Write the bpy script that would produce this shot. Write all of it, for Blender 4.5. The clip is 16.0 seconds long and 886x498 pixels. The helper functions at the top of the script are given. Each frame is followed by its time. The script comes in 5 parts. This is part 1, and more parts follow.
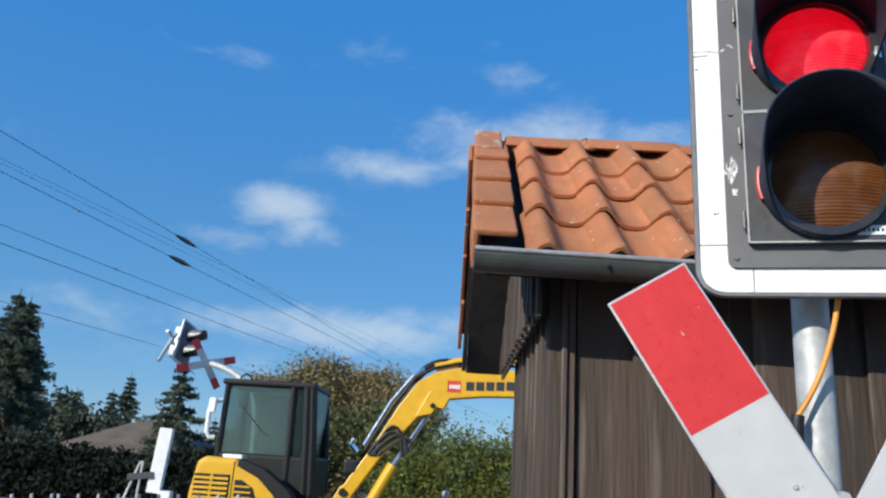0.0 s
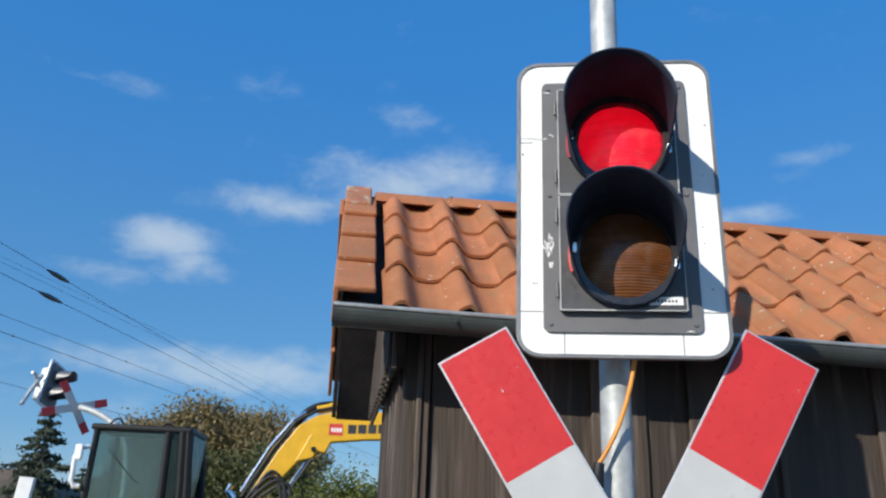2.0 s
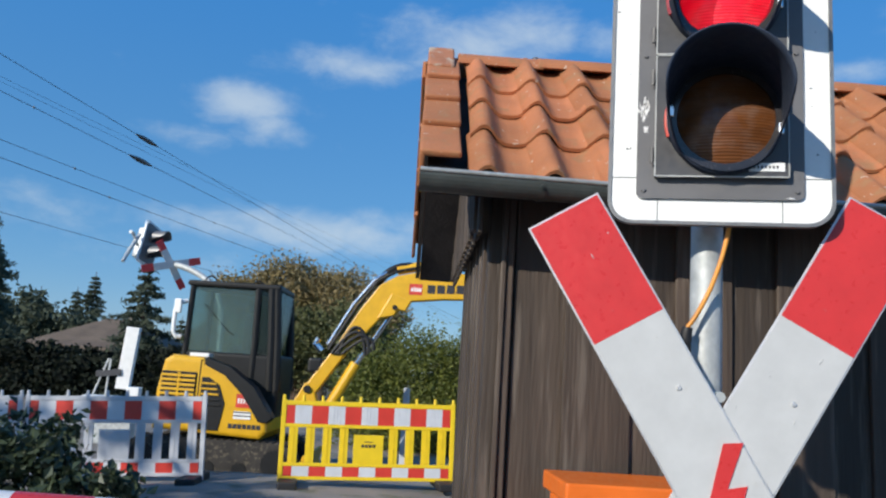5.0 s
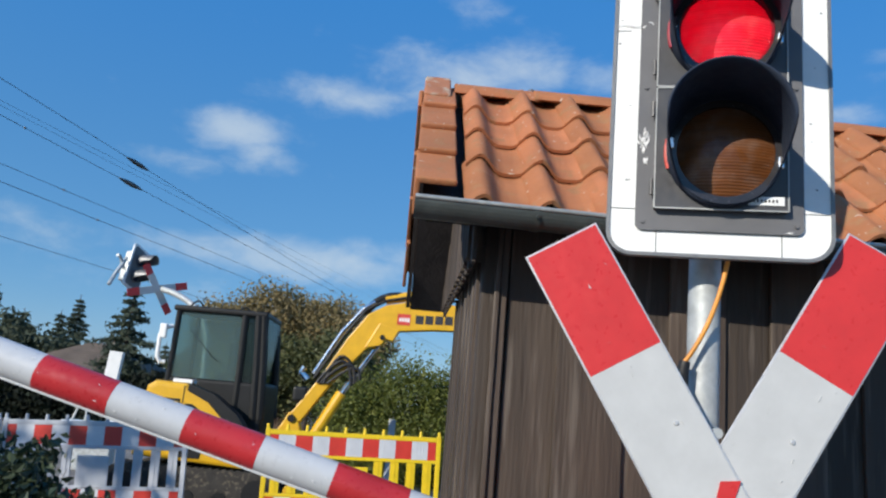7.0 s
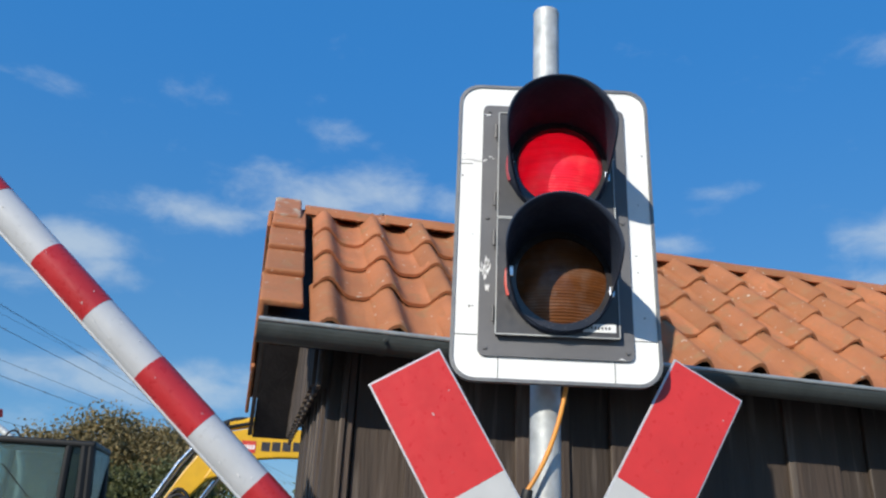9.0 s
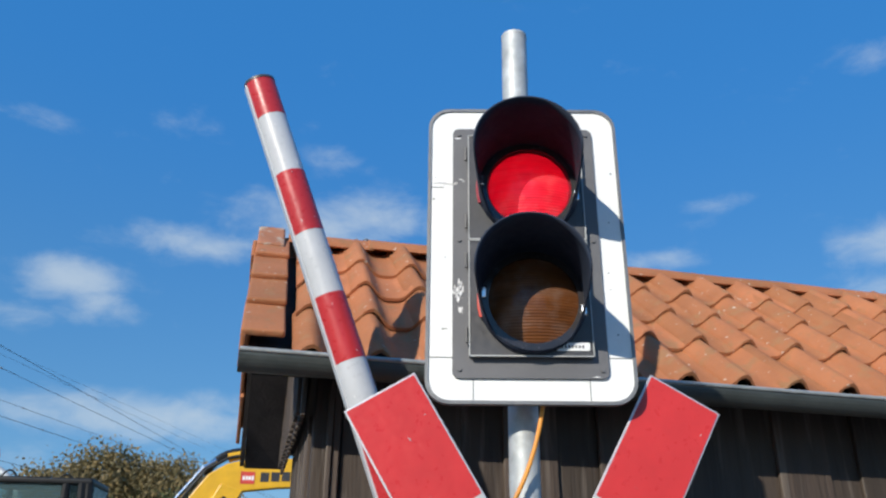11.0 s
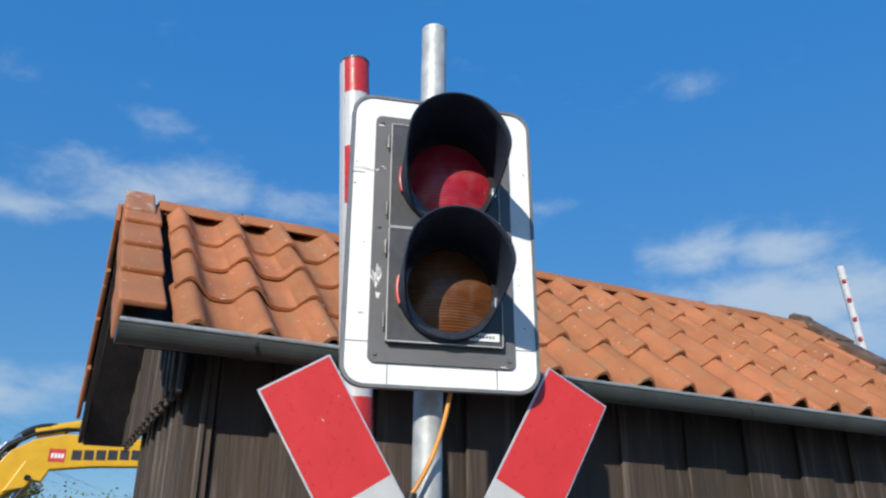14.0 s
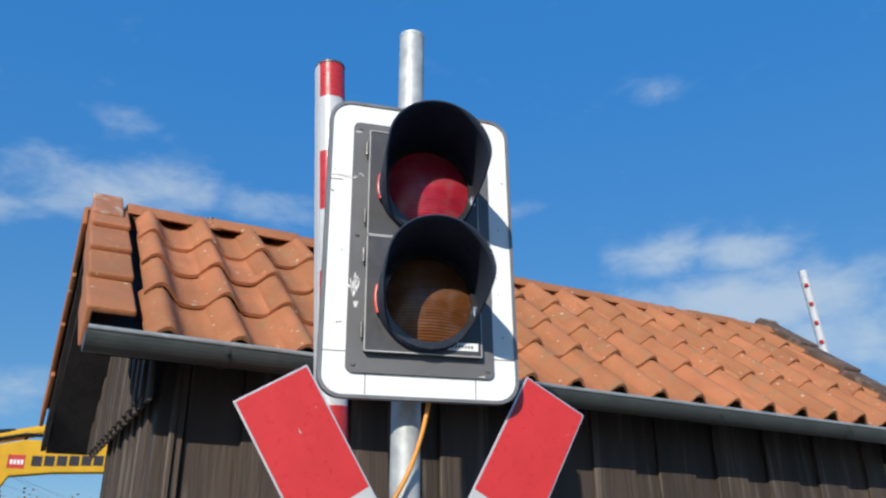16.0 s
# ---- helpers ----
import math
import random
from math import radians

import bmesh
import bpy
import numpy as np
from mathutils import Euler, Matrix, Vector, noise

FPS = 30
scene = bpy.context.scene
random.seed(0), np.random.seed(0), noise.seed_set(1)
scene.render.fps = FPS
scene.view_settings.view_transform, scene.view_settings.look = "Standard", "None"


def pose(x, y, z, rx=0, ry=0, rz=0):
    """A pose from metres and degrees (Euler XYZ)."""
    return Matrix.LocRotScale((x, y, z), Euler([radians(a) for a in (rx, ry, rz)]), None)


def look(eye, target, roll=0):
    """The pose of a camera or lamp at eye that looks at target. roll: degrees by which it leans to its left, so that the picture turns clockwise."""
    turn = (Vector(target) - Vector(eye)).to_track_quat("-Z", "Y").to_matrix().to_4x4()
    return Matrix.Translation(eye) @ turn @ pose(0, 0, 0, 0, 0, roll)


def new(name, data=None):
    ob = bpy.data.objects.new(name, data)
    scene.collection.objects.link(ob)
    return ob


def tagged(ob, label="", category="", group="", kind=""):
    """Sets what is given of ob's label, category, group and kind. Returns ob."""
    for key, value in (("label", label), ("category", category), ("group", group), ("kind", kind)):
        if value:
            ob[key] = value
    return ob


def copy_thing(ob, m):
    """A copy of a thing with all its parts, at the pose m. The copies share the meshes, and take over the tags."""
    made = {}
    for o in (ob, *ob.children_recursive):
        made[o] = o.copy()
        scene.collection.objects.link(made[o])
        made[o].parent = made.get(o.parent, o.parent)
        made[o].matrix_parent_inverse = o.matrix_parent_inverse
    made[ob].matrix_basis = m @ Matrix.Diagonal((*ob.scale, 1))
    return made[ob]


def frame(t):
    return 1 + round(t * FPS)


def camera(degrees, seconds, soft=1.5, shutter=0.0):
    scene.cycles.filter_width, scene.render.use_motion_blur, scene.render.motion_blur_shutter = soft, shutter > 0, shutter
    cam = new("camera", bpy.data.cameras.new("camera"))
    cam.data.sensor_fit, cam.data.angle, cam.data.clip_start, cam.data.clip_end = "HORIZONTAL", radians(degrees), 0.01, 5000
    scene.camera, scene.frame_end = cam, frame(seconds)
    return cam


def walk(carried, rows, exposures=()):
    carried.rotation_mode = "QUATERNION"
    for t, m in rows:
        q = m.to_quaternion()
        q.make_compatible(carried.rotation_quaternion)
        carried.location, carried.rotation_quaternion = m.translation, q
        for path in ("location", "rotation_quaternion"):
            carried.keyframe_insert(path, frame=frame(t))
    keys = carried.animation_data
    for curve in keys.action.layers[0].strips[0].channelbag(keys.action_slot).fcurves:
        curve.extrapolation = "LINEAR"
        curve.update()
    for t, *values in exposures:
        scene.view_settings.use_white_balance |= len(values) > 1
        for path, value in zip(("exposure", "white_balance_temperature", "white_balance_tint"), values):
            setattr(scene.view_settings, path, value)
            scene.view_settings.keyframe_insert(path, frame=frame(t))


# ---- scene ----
cam = camera(59.9, 16.0, soft=2.3)
PATH = [
    (0, (-0.518, -1.553, 1.348), (-0.823, 0.339, 1.92), 3.7),
    (0.5, (-0.494, -1.617, 1.356), (-0.72, 0.282, 1.943), 4.0),
    (1, (-0.432, -1.676, 1.355), (-0.671, 0.236, 1.891), 3.8),
    (1.5, (-0.403, -1.711, 1.35), (-0.599, 0.198, 1.914), 3.3),
    (2, (-0.393, -1.715, 1.361), (-0.423, 0.165, 2.043), 2.2),
    (2.5, (-0.393, -1.708, 1.368), (-0.277, 0.153, 2.093), 1.4),
    (3, (-0.391, -1.703, 1.369), (-0.305, 0.159, 2.094), 1.9),
    (3.5, (-0.389, -1.709, 1.371), (-0.356, 0.164, 2.072), 1.5),
    (4, (-0.394, -1.712, 1.369), (-0.427, 0.183, 2.008), 1.5),
    (4.5, (-0.409, -1.719, 1.362), (-0.561, 0.231, 1.783), 3.3),
    (4.7, (-0.417, -1.725, 1.362), (-0.621, 0.237, 1.69), 3.5),
    (6.8, (-0.446, -1.702, 1.356), (-0.652, 0.247, 1.760), 4.9),
    (7, (-0.446, -1.699, 1.355), (-0.633, 0.249, 1.768), 5.0),
    (7.5, (-0.439, -1.688, 1.362), (-0.534, 0.243, 1.874), 5.1),
    (8, (-0.445, -1.692, 1.37), (-0.463, 0.216, 1.97), 5.1),
    (8.5, (-0.423, -1.678, 1.376), (-0.34, 0.203, 2.049), 4.4),
    (8.7, (-0.425, -1.679, 1.373), (-0.272, 0.186, 2.079), 3.2),
    (11, (-0.364, -1.697, 1.375), (-0.194, 0.134, 2.163), 0.5),
    (11.5, (-0.48, -1.68, 1.372), (-0.014, 0.104, 2.147), 0.2),
    (12, (-0.541, -1.654, 1.378), (0.177, 0.077, 2.078), 0.0),
    (12.5, (-0.56, -1.639, 1.383), (0.143, 0.087, 2.11), -0.3),
    (13, (-0.574, -1.655, 1.381), (0.025, 0.09, 2.151), 0.1),
    (13.5, (-0.581, -1.673, 1.374), (-0.014, 0.094, 2.119), 0.7),
    (14, (-0.575, -1.688, 1.365), (0.019, 0.066, 2.12), 0.1),
    (14.5, (-0.566, -1.667, 1.369), (0.018, 0.094, 2.113), -0.6),
    (15, (-0.561, -1.647, 1.371), (0.043, 0.108, 2.117), -0.9),
    (15.5, (-0.563, -1.647, 1.375), (0.028, 0.101, 2.146), -1.5),
    (16, (-0.598, -1.673, 1.386), (0.074, 0.051, 2.145), -0.6),
]
walk(cam, [(t, look(eye, target, roll)) for t, eye, target, roll in PATH], exposures=[(0, 0.27), (1.5, 0.20), (2.5, 0.15), (3.5, 0.14), (4.7, 0.18), (7, 0.17), (8, 0.13), (11.5, 0.12), (16, 0.12)])

# ---- world and sun ----
SUN_EL, SUN_AZ = radians(24.5), radians(35.5)          # azimuth: to the left of straight behind the camera
to_sun = Vector((-math.sin(SUN_AZ) * math.cos(SUN_EL), -math.cos(SUN_AZ) * math.cos(SUN_EL), math.sin(SUN_EL)))
sun = new("sun", bpy.data.lights.new("sun", "SUN"))
sun.data.energy, sun.data.angle, sun.data.color = 4.2, radians(0.6), (1.0, 0.93, 0.82)
sun.matrix_world = look(to_sun * 50, (0, 0, 0))

world = bpy.data.worlds.new("sky")
scene.world = world
world.use_nodes = True
wn, wl = world.node_tree.nodes, world.node_tree.links
wn.clear()


def wnode(kind, **kw):
    n = wn.new(kind)
    for k, v in kw.items():
        if k == "op":
            n.operation = v
        else:
            n.inputs[k].default_value = v
    return n


sky = wn.new("ShaderNodeTexSky")
sky.sky_type, sky.sun_disc = "NISHITA", False
sky.sun_elevation, sky.sun_rotation = SUN_EL, math.pi + SUN_AZ
sky.air_density, sky.dust_density, sky.ozone_density = 1.0, 0.1, 3.0
coord = wn.new("ShaderNodeTexCoord")
direction = coord.outputs["Generated"]


def blob(c, wide, high, strength):
    """A soft oval patch of cloud round a direction."""
    sub = wnode("ShaderNodeVectorMath", op="SUBTRACT")
    wl.new(direction, sub.inputs[0])
    sub.inputs[1].default_value = Vector(c).normalized()
    div = wnode("ShaderNodeVectorMath", op="DIVIDE")
    wl.new(sub.outputs[0], div.inputs[0])
    div.inputs[1].default_value = (wide * 1.35, wide * 1.35, high * 1.35)
    length = wnode("ShaderNodeVectorMath", op="LENGTH")
    wl.new(div.outputs[0], length.inputs[0])
    fall = wn.new("ShaderNodeMapRange")
    fall.interpolation_type = "SMOOTHSTEP"
    for i, v in zip((1, 2, 3, 4), (0.0, 1.0, strength, 0.0)):
        fall.inputs[i].default_value = v
    wl.new(length.outputs["Value"], fall.inputs[0])
    return fall.outputs[0]


CLOUDS = [
    ((-0.353, 0.881, 0.320), 0.085, 0.036, 1.0), ((-0.325, 0.895, 0.296), 0.060, 0.030, 0.9), ((-0.420, 0.866, 0.272), 0.08, 0.022, 0.55),
    ((-0.231, 0.897, 0.377), 0.13, 0.030, 0.8), ((-0.080, 0.905, 0.415), 0.15, 0.050, 0.95), ((-0.018, 0.902, 0.428), 0.09, 0.046, 1.05),
    ((0.117, 0.897, 0.420), 0.09, 0.034, 0.7), ((0.352, 0.861, 0.368), 0.07, 0.022, 0.75), ((0.429, 0.797, 0.426), 0.07, 0.014, 0.55),
    ((-0.281, 0.945, 0.172), 0.24, 0.036, 1.05), ((-0.154, 0.969, 0.192), 0.12, 0.030, 0.8), ((-0.549, 0.820, 0.164), 0.14, 0.045, 0.5),
    ((-0.373, 0.794, 0.479), 0.10, 0.016, 0.40), ((-0.060, 0.868, 0.492), 0.07, 0.036, 0.50), ((-0.229, 0.832, 0.506), 0.05, 0.020, 0.35),
    ((0.660, 0.690, 0.285), 0.24, 0.062, 1.25), ((0.577, 0.735, 0.352), 0.085, 0.036, 1.10), ((0.649, 0.675, 0.346), 0.085, 0.036, 1.10),
    ((0.700, 0.640, 0.230), 0.25, 0.080, 0.95), ((0.535, 0.653, 0.537), 0.08, 0.022, 0.50), ((-0.420, 0.880, 0.120), 0.30, 0.050, 0.30),
    ((-0.9, -0.2, 0.3), 0.5, 0.12, 0.8), ((0.3, -0.9, 0.35), 0.5, 0.12, 0.8), ((0.95, -0.1, 0.25), 0.4, 0.10, 0.8),
]
total = None
for args in CLOUDS:
    out = blob(*args)
    if total is not None:
        add = wnode("ShaderNodeMath", op="MAXIMUM")
        wl.new(total, add.inputs[0])
        wl.new(out, add.inputs[1])
        out = add.outputs[0]
    total = out
puff = wn.new("ShaderNodeTexNoise")
puff.inputs["Scale"].default_value, puff.inputs["Detail"].default_value, puff.inputs["Roughness"].default_value = 14.0, 10.0, 0.60
puff.inputs["Distortion"].default_value = 0.25
stretch = wn.new("ShaderNodeMapping")
stretch.inputs["Scale"].default_value = (1.0, 1.0, 1.9)
wl.new(direction, stretch.inputs["Vector"])
wl.new(stretch.outputs[0], puff.inputs["Vector"])
both = wnode("ShaderNodeMath", op="MULTIPLY_ADD")
wl.new(puff.outputs["Fac"], both.inputs[0])
both.inputs[1].default_value = 1.5
wl.new(total, both.inputs[2])
cover = wn.new("ShaderNodeMapRange")
cover.interpolation_type = "SMOOTHSTEP"
for i, v in zip((1, 2, 3, 4), (0.92, 2.02, 0.0, 0.70)):
    cover.inputs[i].default_value = v
wl.new(both.outputs[0], cover.inputs[0])
mix = wn.new("ShaderNodeMix")
mix.data_type = "RGBA"
wl.new(cover.outputs[0], mix.inputs["Factor"])
deep = wn.new("ShaderNodeHueSaturation")
deep.inputs["Saturation"].default_value, deep.inputs["Value"].default_value = 1.25, 1.9
wl.new(sky.outputs[0], deep.inputs["Color"])
even = wn.new("ShaderNodeMix")
even.data_type = "RGBA"
even.inputs["Factor"].default_value = 0.78
split = wn.new("ShaderNodeSeparateXYZ")
wl.new(direction, split.inputs[0])
high = wn.new("ShaderNodeMapRange")
high.interpolation_type = "SMOOTHSTEP"
for i, v in zip((1, 2, 3, 4), (0.15, 0.60, 0.0, 1.0)):
    high.inputs[i].default_value = v
wl.new(split.outputs["Z"], high.inputs[0])
clear_sky = wn.new("ShaderNodeMix")
clear_sky.data_type = "RGBA"
clear_sky.inputs[6].default_value, clear_sky.inputs[7].default_value = (0.64, 2.12, 4.50, 1), (0.29, 1.95, 5.40, 1)
wl.new(high.outputs[0], clear_sky.inputs["Factor"])
wl.new(clear_sky.outputs[2], even.inputs[7])
wl.new(deep.outputs[0], even.inputs[6])
wl.new(even.outputs[2], mix.inputs[6])
mix.inputs[7].default_value = (5.2, 6.1, 6.9, 1)
background = wnode("ShaderNodeBackground", Strength=0.10)
wl.new(mix.outputs[2], background.inputs["Color"])
wout = wn.new("ShaderNodeOutputWorld")
wl.new(background.outputs[0], wout.inputs["Surface"])
scene.view_settings.exposure = 0.0


# ---- materials ----
def material(name, color, rough=0.6, metal=0.0, scale=8.0, vary=0.2, grain=60.0, bump=0.15, dirt=None, dirt_at=0.62, piece=0.0, stretch_z=1.0, transmit=0.0, coat=0.0, specks=None):
    """A surface with colour variation at two scales, fine relief, and, if asked, patches of dirt and piece-by-piece differences."""
    m = bpy.data.materials.new(name)
    m.use_nodes = True
    nt = m.node_tree
    b = nt.nodes["Principled BSDF"]
    b.inputs["Roughness"].default_value, b.inputs["Metallic"].default_value = rough, metal
    b.inputs["Transmission Weight"].default_value, b.inputs["Coat Weight"].default_value = transmit, coat
    tc = nt.nodes.new("ShaderNodeTexCoord")
    mp = nt.nodes.new("ShaderNodeMapping")
    mp.inputs["Scale"].default_value = (1, 1, stretch_z)
    nt.links.new(tc.outputs["Object"], mp.inputs["Vector"])

    if piece:
        own = nt.nodes.new("ShaderNodeObjectInfo")
        away = nt.nodes.new("ShaderNodeMath")
        away.operation = "MULTIPLY"
        away.inputs[1].default_value = 37.0
        nt.links.new(own.outputs["Random"], away.inputs[0])
        nt.links.new(away.outputs[0], mp.inputs["Location"])

    def tex(s, detail=5.0):
        n = nt.nodes.new("ShaderNodeTexNoise")
        n.inputs["Scale"].default_value, n.inputs["Detail"].default_value = s, detail
        nt.links.new(mp.outputs[0], n.inputs["Vector"])
        return n.outputs["Fac"]

    def mixed(kind, fac, a, c):
        n = nt.nodes.new("ShaderNodeMix")
        n.data_type, n.blend_type = "RGBA", kind
        for sock, v in ((n.inputs["Factor"], fac), (n.inputs[6], a), (n.inputs[7], c)):
            if isinstance(v, (float, int)):
                sock.default_value = v
            elif isinstance(v, tuple):
                sock.default_value = (*v[:3], 1)
            else:
                nt.links.new(v, sock)
        return n.outputs[2]

    def ramp(v, lo, hi, out_lo, out_hi):
        n = nt.nodes.new("ShaderNodeMapRange")
        for i, x in zip((1, 2, 3, 4), (lo, hi, out_lo, out_hi)):
            n.inputs[i].default_value = x
        nt.links.new(v, n.inputs[0])
        return n.outputs[0]

    big, fine = tex(scale), tex(grain, 8.0)
    dark = tuple(c * (1 - vary) for c in color)
    light = tuple(min(1, c * (1 + vary)) for c in color)
    col = mixed("MIX", ramp(big, 0.3, 0.7, 0, 1), dark, light)
    col = mixed("MULTIPLY", ramp(fine, 0.35, 0.65, vary, 0.0), col, (0.6, 0.58, 0.56))
    if piece:
        info = nt.nodes.new("ShaderNodeObjectInfo")
        hsv = nt.nodes.new("ShaderNodeHueSaturation")
        nt.links.new(ramp(info.outputs["Random"], 0, 1, 1 - piece, 1 + piece), hsv.inputs["Value"])
        nt.links.new(ramp(info.outputs["Random"], 0, 1, 0.5 + 0.02 * piece, 0.5 - 0.02 * piece), hsv.inputs["Hue"])
        nt.links.new(col, hsv.inputs["Color"])
        col = hsv.outputs["Color"]
    if dirt:
        col = mixed("MIX", ramp(tex(scale * 2.7, 9.0), dirt_at, dirt_at + 0.12, 0, 0.75), col, dirt)
    if specks:
        col = mixed("MIX", ramp(tex(38.0, 2.0), 0.69, 0.74, 0, 0.75), col, specks)
        col = mixed("MULTIPLY", ramp(tex(scale * 0.5, 3.0), 0.5, 0.75, 0, 0.22), col, (0.55, 0.5, 0.42))
    nt.links.new(col, b.inputs["Base Color"])
    nt.links.new(ramp(fine, 0.3, 0.7, max(0.02, rough - 0.12), min(1, rough + 0.12)), b.inputs["Roughness"])
    if bump:
        bp = nt.nodes.new("ShaderNodeBump")
        bp.inputs["Strength"].default_value, bp.inputs["Distance"].default_value = bump, 0.01
        nt.links.new(fine, bp.inputs["Height"])
        nt.links.new(bp.outputs[0], b.inputs["Normal"])
    return m


def leaf_material(name, a, c, rough=0.55):
    """Foliage whose clumps differ one by one."""
    m = bpy.data.materials.new(name)
    m.use_nodes = True
    nt = m.node_tree
    b = nt.nodes["Principled BSDF"]
    b.inputs["Roughness"].default_value = rough
    geo = nt.nodes.new("ShaderNodeNewGeometry")
    n = nt.nodes.new("ShaderNodeMix")
    n.data_type = "RGBA"
    n.inputs[6].default_value, n.inputs[7].default_value = (*a, 1), (*c, 1)
    nt.links.new(geo.outputs["Random Per Island"], n.inputs["Factor"])
    nt.links.new(n.outputs[2], b.inputs["Base Color"])
    tr = nt.nodes.new("ShaderNodeBsdfTranslucent")
    nt.links.new(n.outputs[2], tr.inputs["Color"])
    mx = nt.nodes.new("ShaderNodeMixShader")
    mx.inputs[0].default_value = 0.3
    nt.links.new(b.outputs[0], mx.inputs[1])
    nt.links.new(tr.outputs[0], mx.inputs[2])
    nt.links.new(mx.outputs[0], nt.nodes["Material Output"].inputs["Surface"])
    return m


def glow_material(name, color, strength):
    m = bpy.data.materials.new(name)
    m.use_nodes = True
    b = m.node_tree.nodes["Principled BSDF"]
    b.inputs["Base Color"].default_value = (*color, 1)
    b.inputs["Emission Color"].default_value, b.inputs["Emission Strength"].default_value = (*color, 1), strength
    return m


def lens_material(name, color):
    """Ribbed coloured signal glass: partly clear, partly scattering, glossy in front."""
    m = bpy.data.materials.new(name)
    m.use_nodes = True
    nt = m.node_tree
    b = nt.nodes["Principled BSDF"]
    b.inputs["Roughness"].default_value = 0.30
    b.inputs["Coat Weight"].default_value, b.inputs["Coat Roughness"].default_value = 0.8, 0.16
    tc = nt.nodes.new("ShaderNodeTexCoord")
    # streaks across the glass, and pale patches that paint in a milky reflection
    flat = nt.nodes.new("ShaderNodeMapping")
    flat.inputs["Scale"].default_value = (9.0, 9.0, 60.0)
    nt.links.new(tc.outputs["Object"], flat.inputs["Vector"])
    streak = nt.nodes.new("ShaderNodeTexNoise")
    streak.inputs["Scale"].default_value, streak.inputs["Detail"].default_value = 1.0, 6.0
    nt.links.new(flat.outputs[0], streak.inputs["Vector"])
    vary = nt.nodes.new("ShaderNodeMix")
    vary.data_type = "RGBA"
    vary.inputs[6].default_value = (*(c * 0.30 for c in color), 1)
    vary.inputs[7].default_value = (*(min(1, c * 1.45 + 0.015) for c in color), 1)
    nt.links.new(streak.outputs["Fac"], vary.inputs["Factor"])
    glare_noise = nt.nodes.new("ShaderNodeTexNoise")
    glare_noise.inputs["Scale"].default_value, glare_noise.inputs["Detail"].default_value = 26.0, 8.0
    nt.links.new(tc.outputs["Object"], glare_noise.inputs["Vector"])
    film = nt.nodes.new("ShaderNodeMapRange")
    for i, v in zip((1, 2, 3, 4), (0.45, 0.75, 0.0, 0.30)):
        film.inputs[i].default_value = v
    nt.links.new(glare_noise.outputs["Fac"], film.inputs[0])
    coated = nt.nodes.new("ShaderNodeMix")
    coated.data_type = "RGBA"
    nt.links.new(film.outputs[0], coated.inputs["Factor"])
    nt.links.new(vary.outputs[2], coated.inputs[6])
    coated.inputs[7].default_value = (0.42, 0.36, 0.32, 1)
    nt.links.new(coated.outputs[2], b.inputs["Base Color"])
    wave = nt.nodes.new("ShaderNodeTexWave")
    wave.bands_direction = "Z"
    wave.inputs["Scale"].default_value, wave.inputs["Distortion"].default_value = 46.0, 1.2
    nt.links.new(tc.outputs["Object"], wave.inputs["Vector"])
    bp = nt.nodes.new("ShaderNodeBump")
    bp.inputs["Strength"].default_value, bp.inputs["Distance"].default_value = 0.3, 0.004
    nt.links.new(wave.outputs["Fac"], bp.inputs["Height"])
    nt.links.new(bp.outputs[0], b.inputs["Normal"])
    clear = nt.nodes.new("ShaderNodeBsdfTransparent")
    tint = nt.nodes.new("ShaderNodeMix")
    tint.data_type = "RGBA"
    tint.inputs[6].default_value = (*(c * 0.45 for c in color), 1)
    tint.inputs[7].default_value = (*(min(1, c * 1.5) for c in color), 1)
    nt.links.new(wave.outputs["Fac"], tint.inputs["Factor"])
    nt.links.new(tint.outputs[2], clear.inputs["Color"])
    mx = nt.nodes.new("ShaderNodeMixShader")
    mx.inputs[0].default_value = 0.34
    nt.links.new(b.outputs[0], mx.inputs[1])
    nt.links.new(clear.outputs[0], mx.inputs[2])
    nt.links.new(mx.outputs[0], nt.nodes["Material Output"].inputs["Surface"])
    return m


def glass_material(name, color, rough=0.02, clear=0.6):
    m = bpy.data.materials.new(name)
    m.use_nodes = True
    nt = m.node_tree
    b = nt.nodes["Principled BSDF"]
    b.inputs["Base Color"].default_value, b.inputs["Roughness"].default_value = (*color, 1), rough
    b.inputs["Specular IOR Level"].default_value = 0.8
    tr = nt.nodes.new("ShaderNodeBsdfTransparent")
    tr.inputs["Color"].default_value = (0.78, 0.88, 0.86, 1)
    mx = nt.nodes.new("ShaderNodeMixShader")
    mx.inputs[0].default_value = clear
    nt.links.new(b.outputs[0], mx.inputs[1])
    nt.links.new(tr.outputs[0], mx.inputs[2])
    nt.links.new(mx.outputs[0], nt.nodes["Material Output"].inputs["Surface"])
    return m


M_WHITE = material("white_paint", (0.84, 0.85, 0.83), 0.4, vary=0.05, grain=90, bump=0.05, dirt=(0.55, 0.54, 0.52), dirt_at=0.70)
M_FILM_WHITE = material("white_reflective_film", (0.52, 0.53, 0.525), 0.42, vary=0.05, scale=14, bump=0.04, dirt=(0.45, 0.45, 0.45), dirt_at=0.66)
M_FILM_RED = material("red_reflective_film", (0.60, 0.036, 0.036), 0.36, vary=0.08, scale=12, bump=0.03, dirt=(0.62, 0.2, 0.19), dirt_at=0.71)
M_BAR_RED = material("red_barrier_film", (0.48, 0.03, 0.035), 0.34, vary=0.1, scale=10, bump=0.04, dirt=(0.55, 0.2, 0.2), dirt_at=0.74)
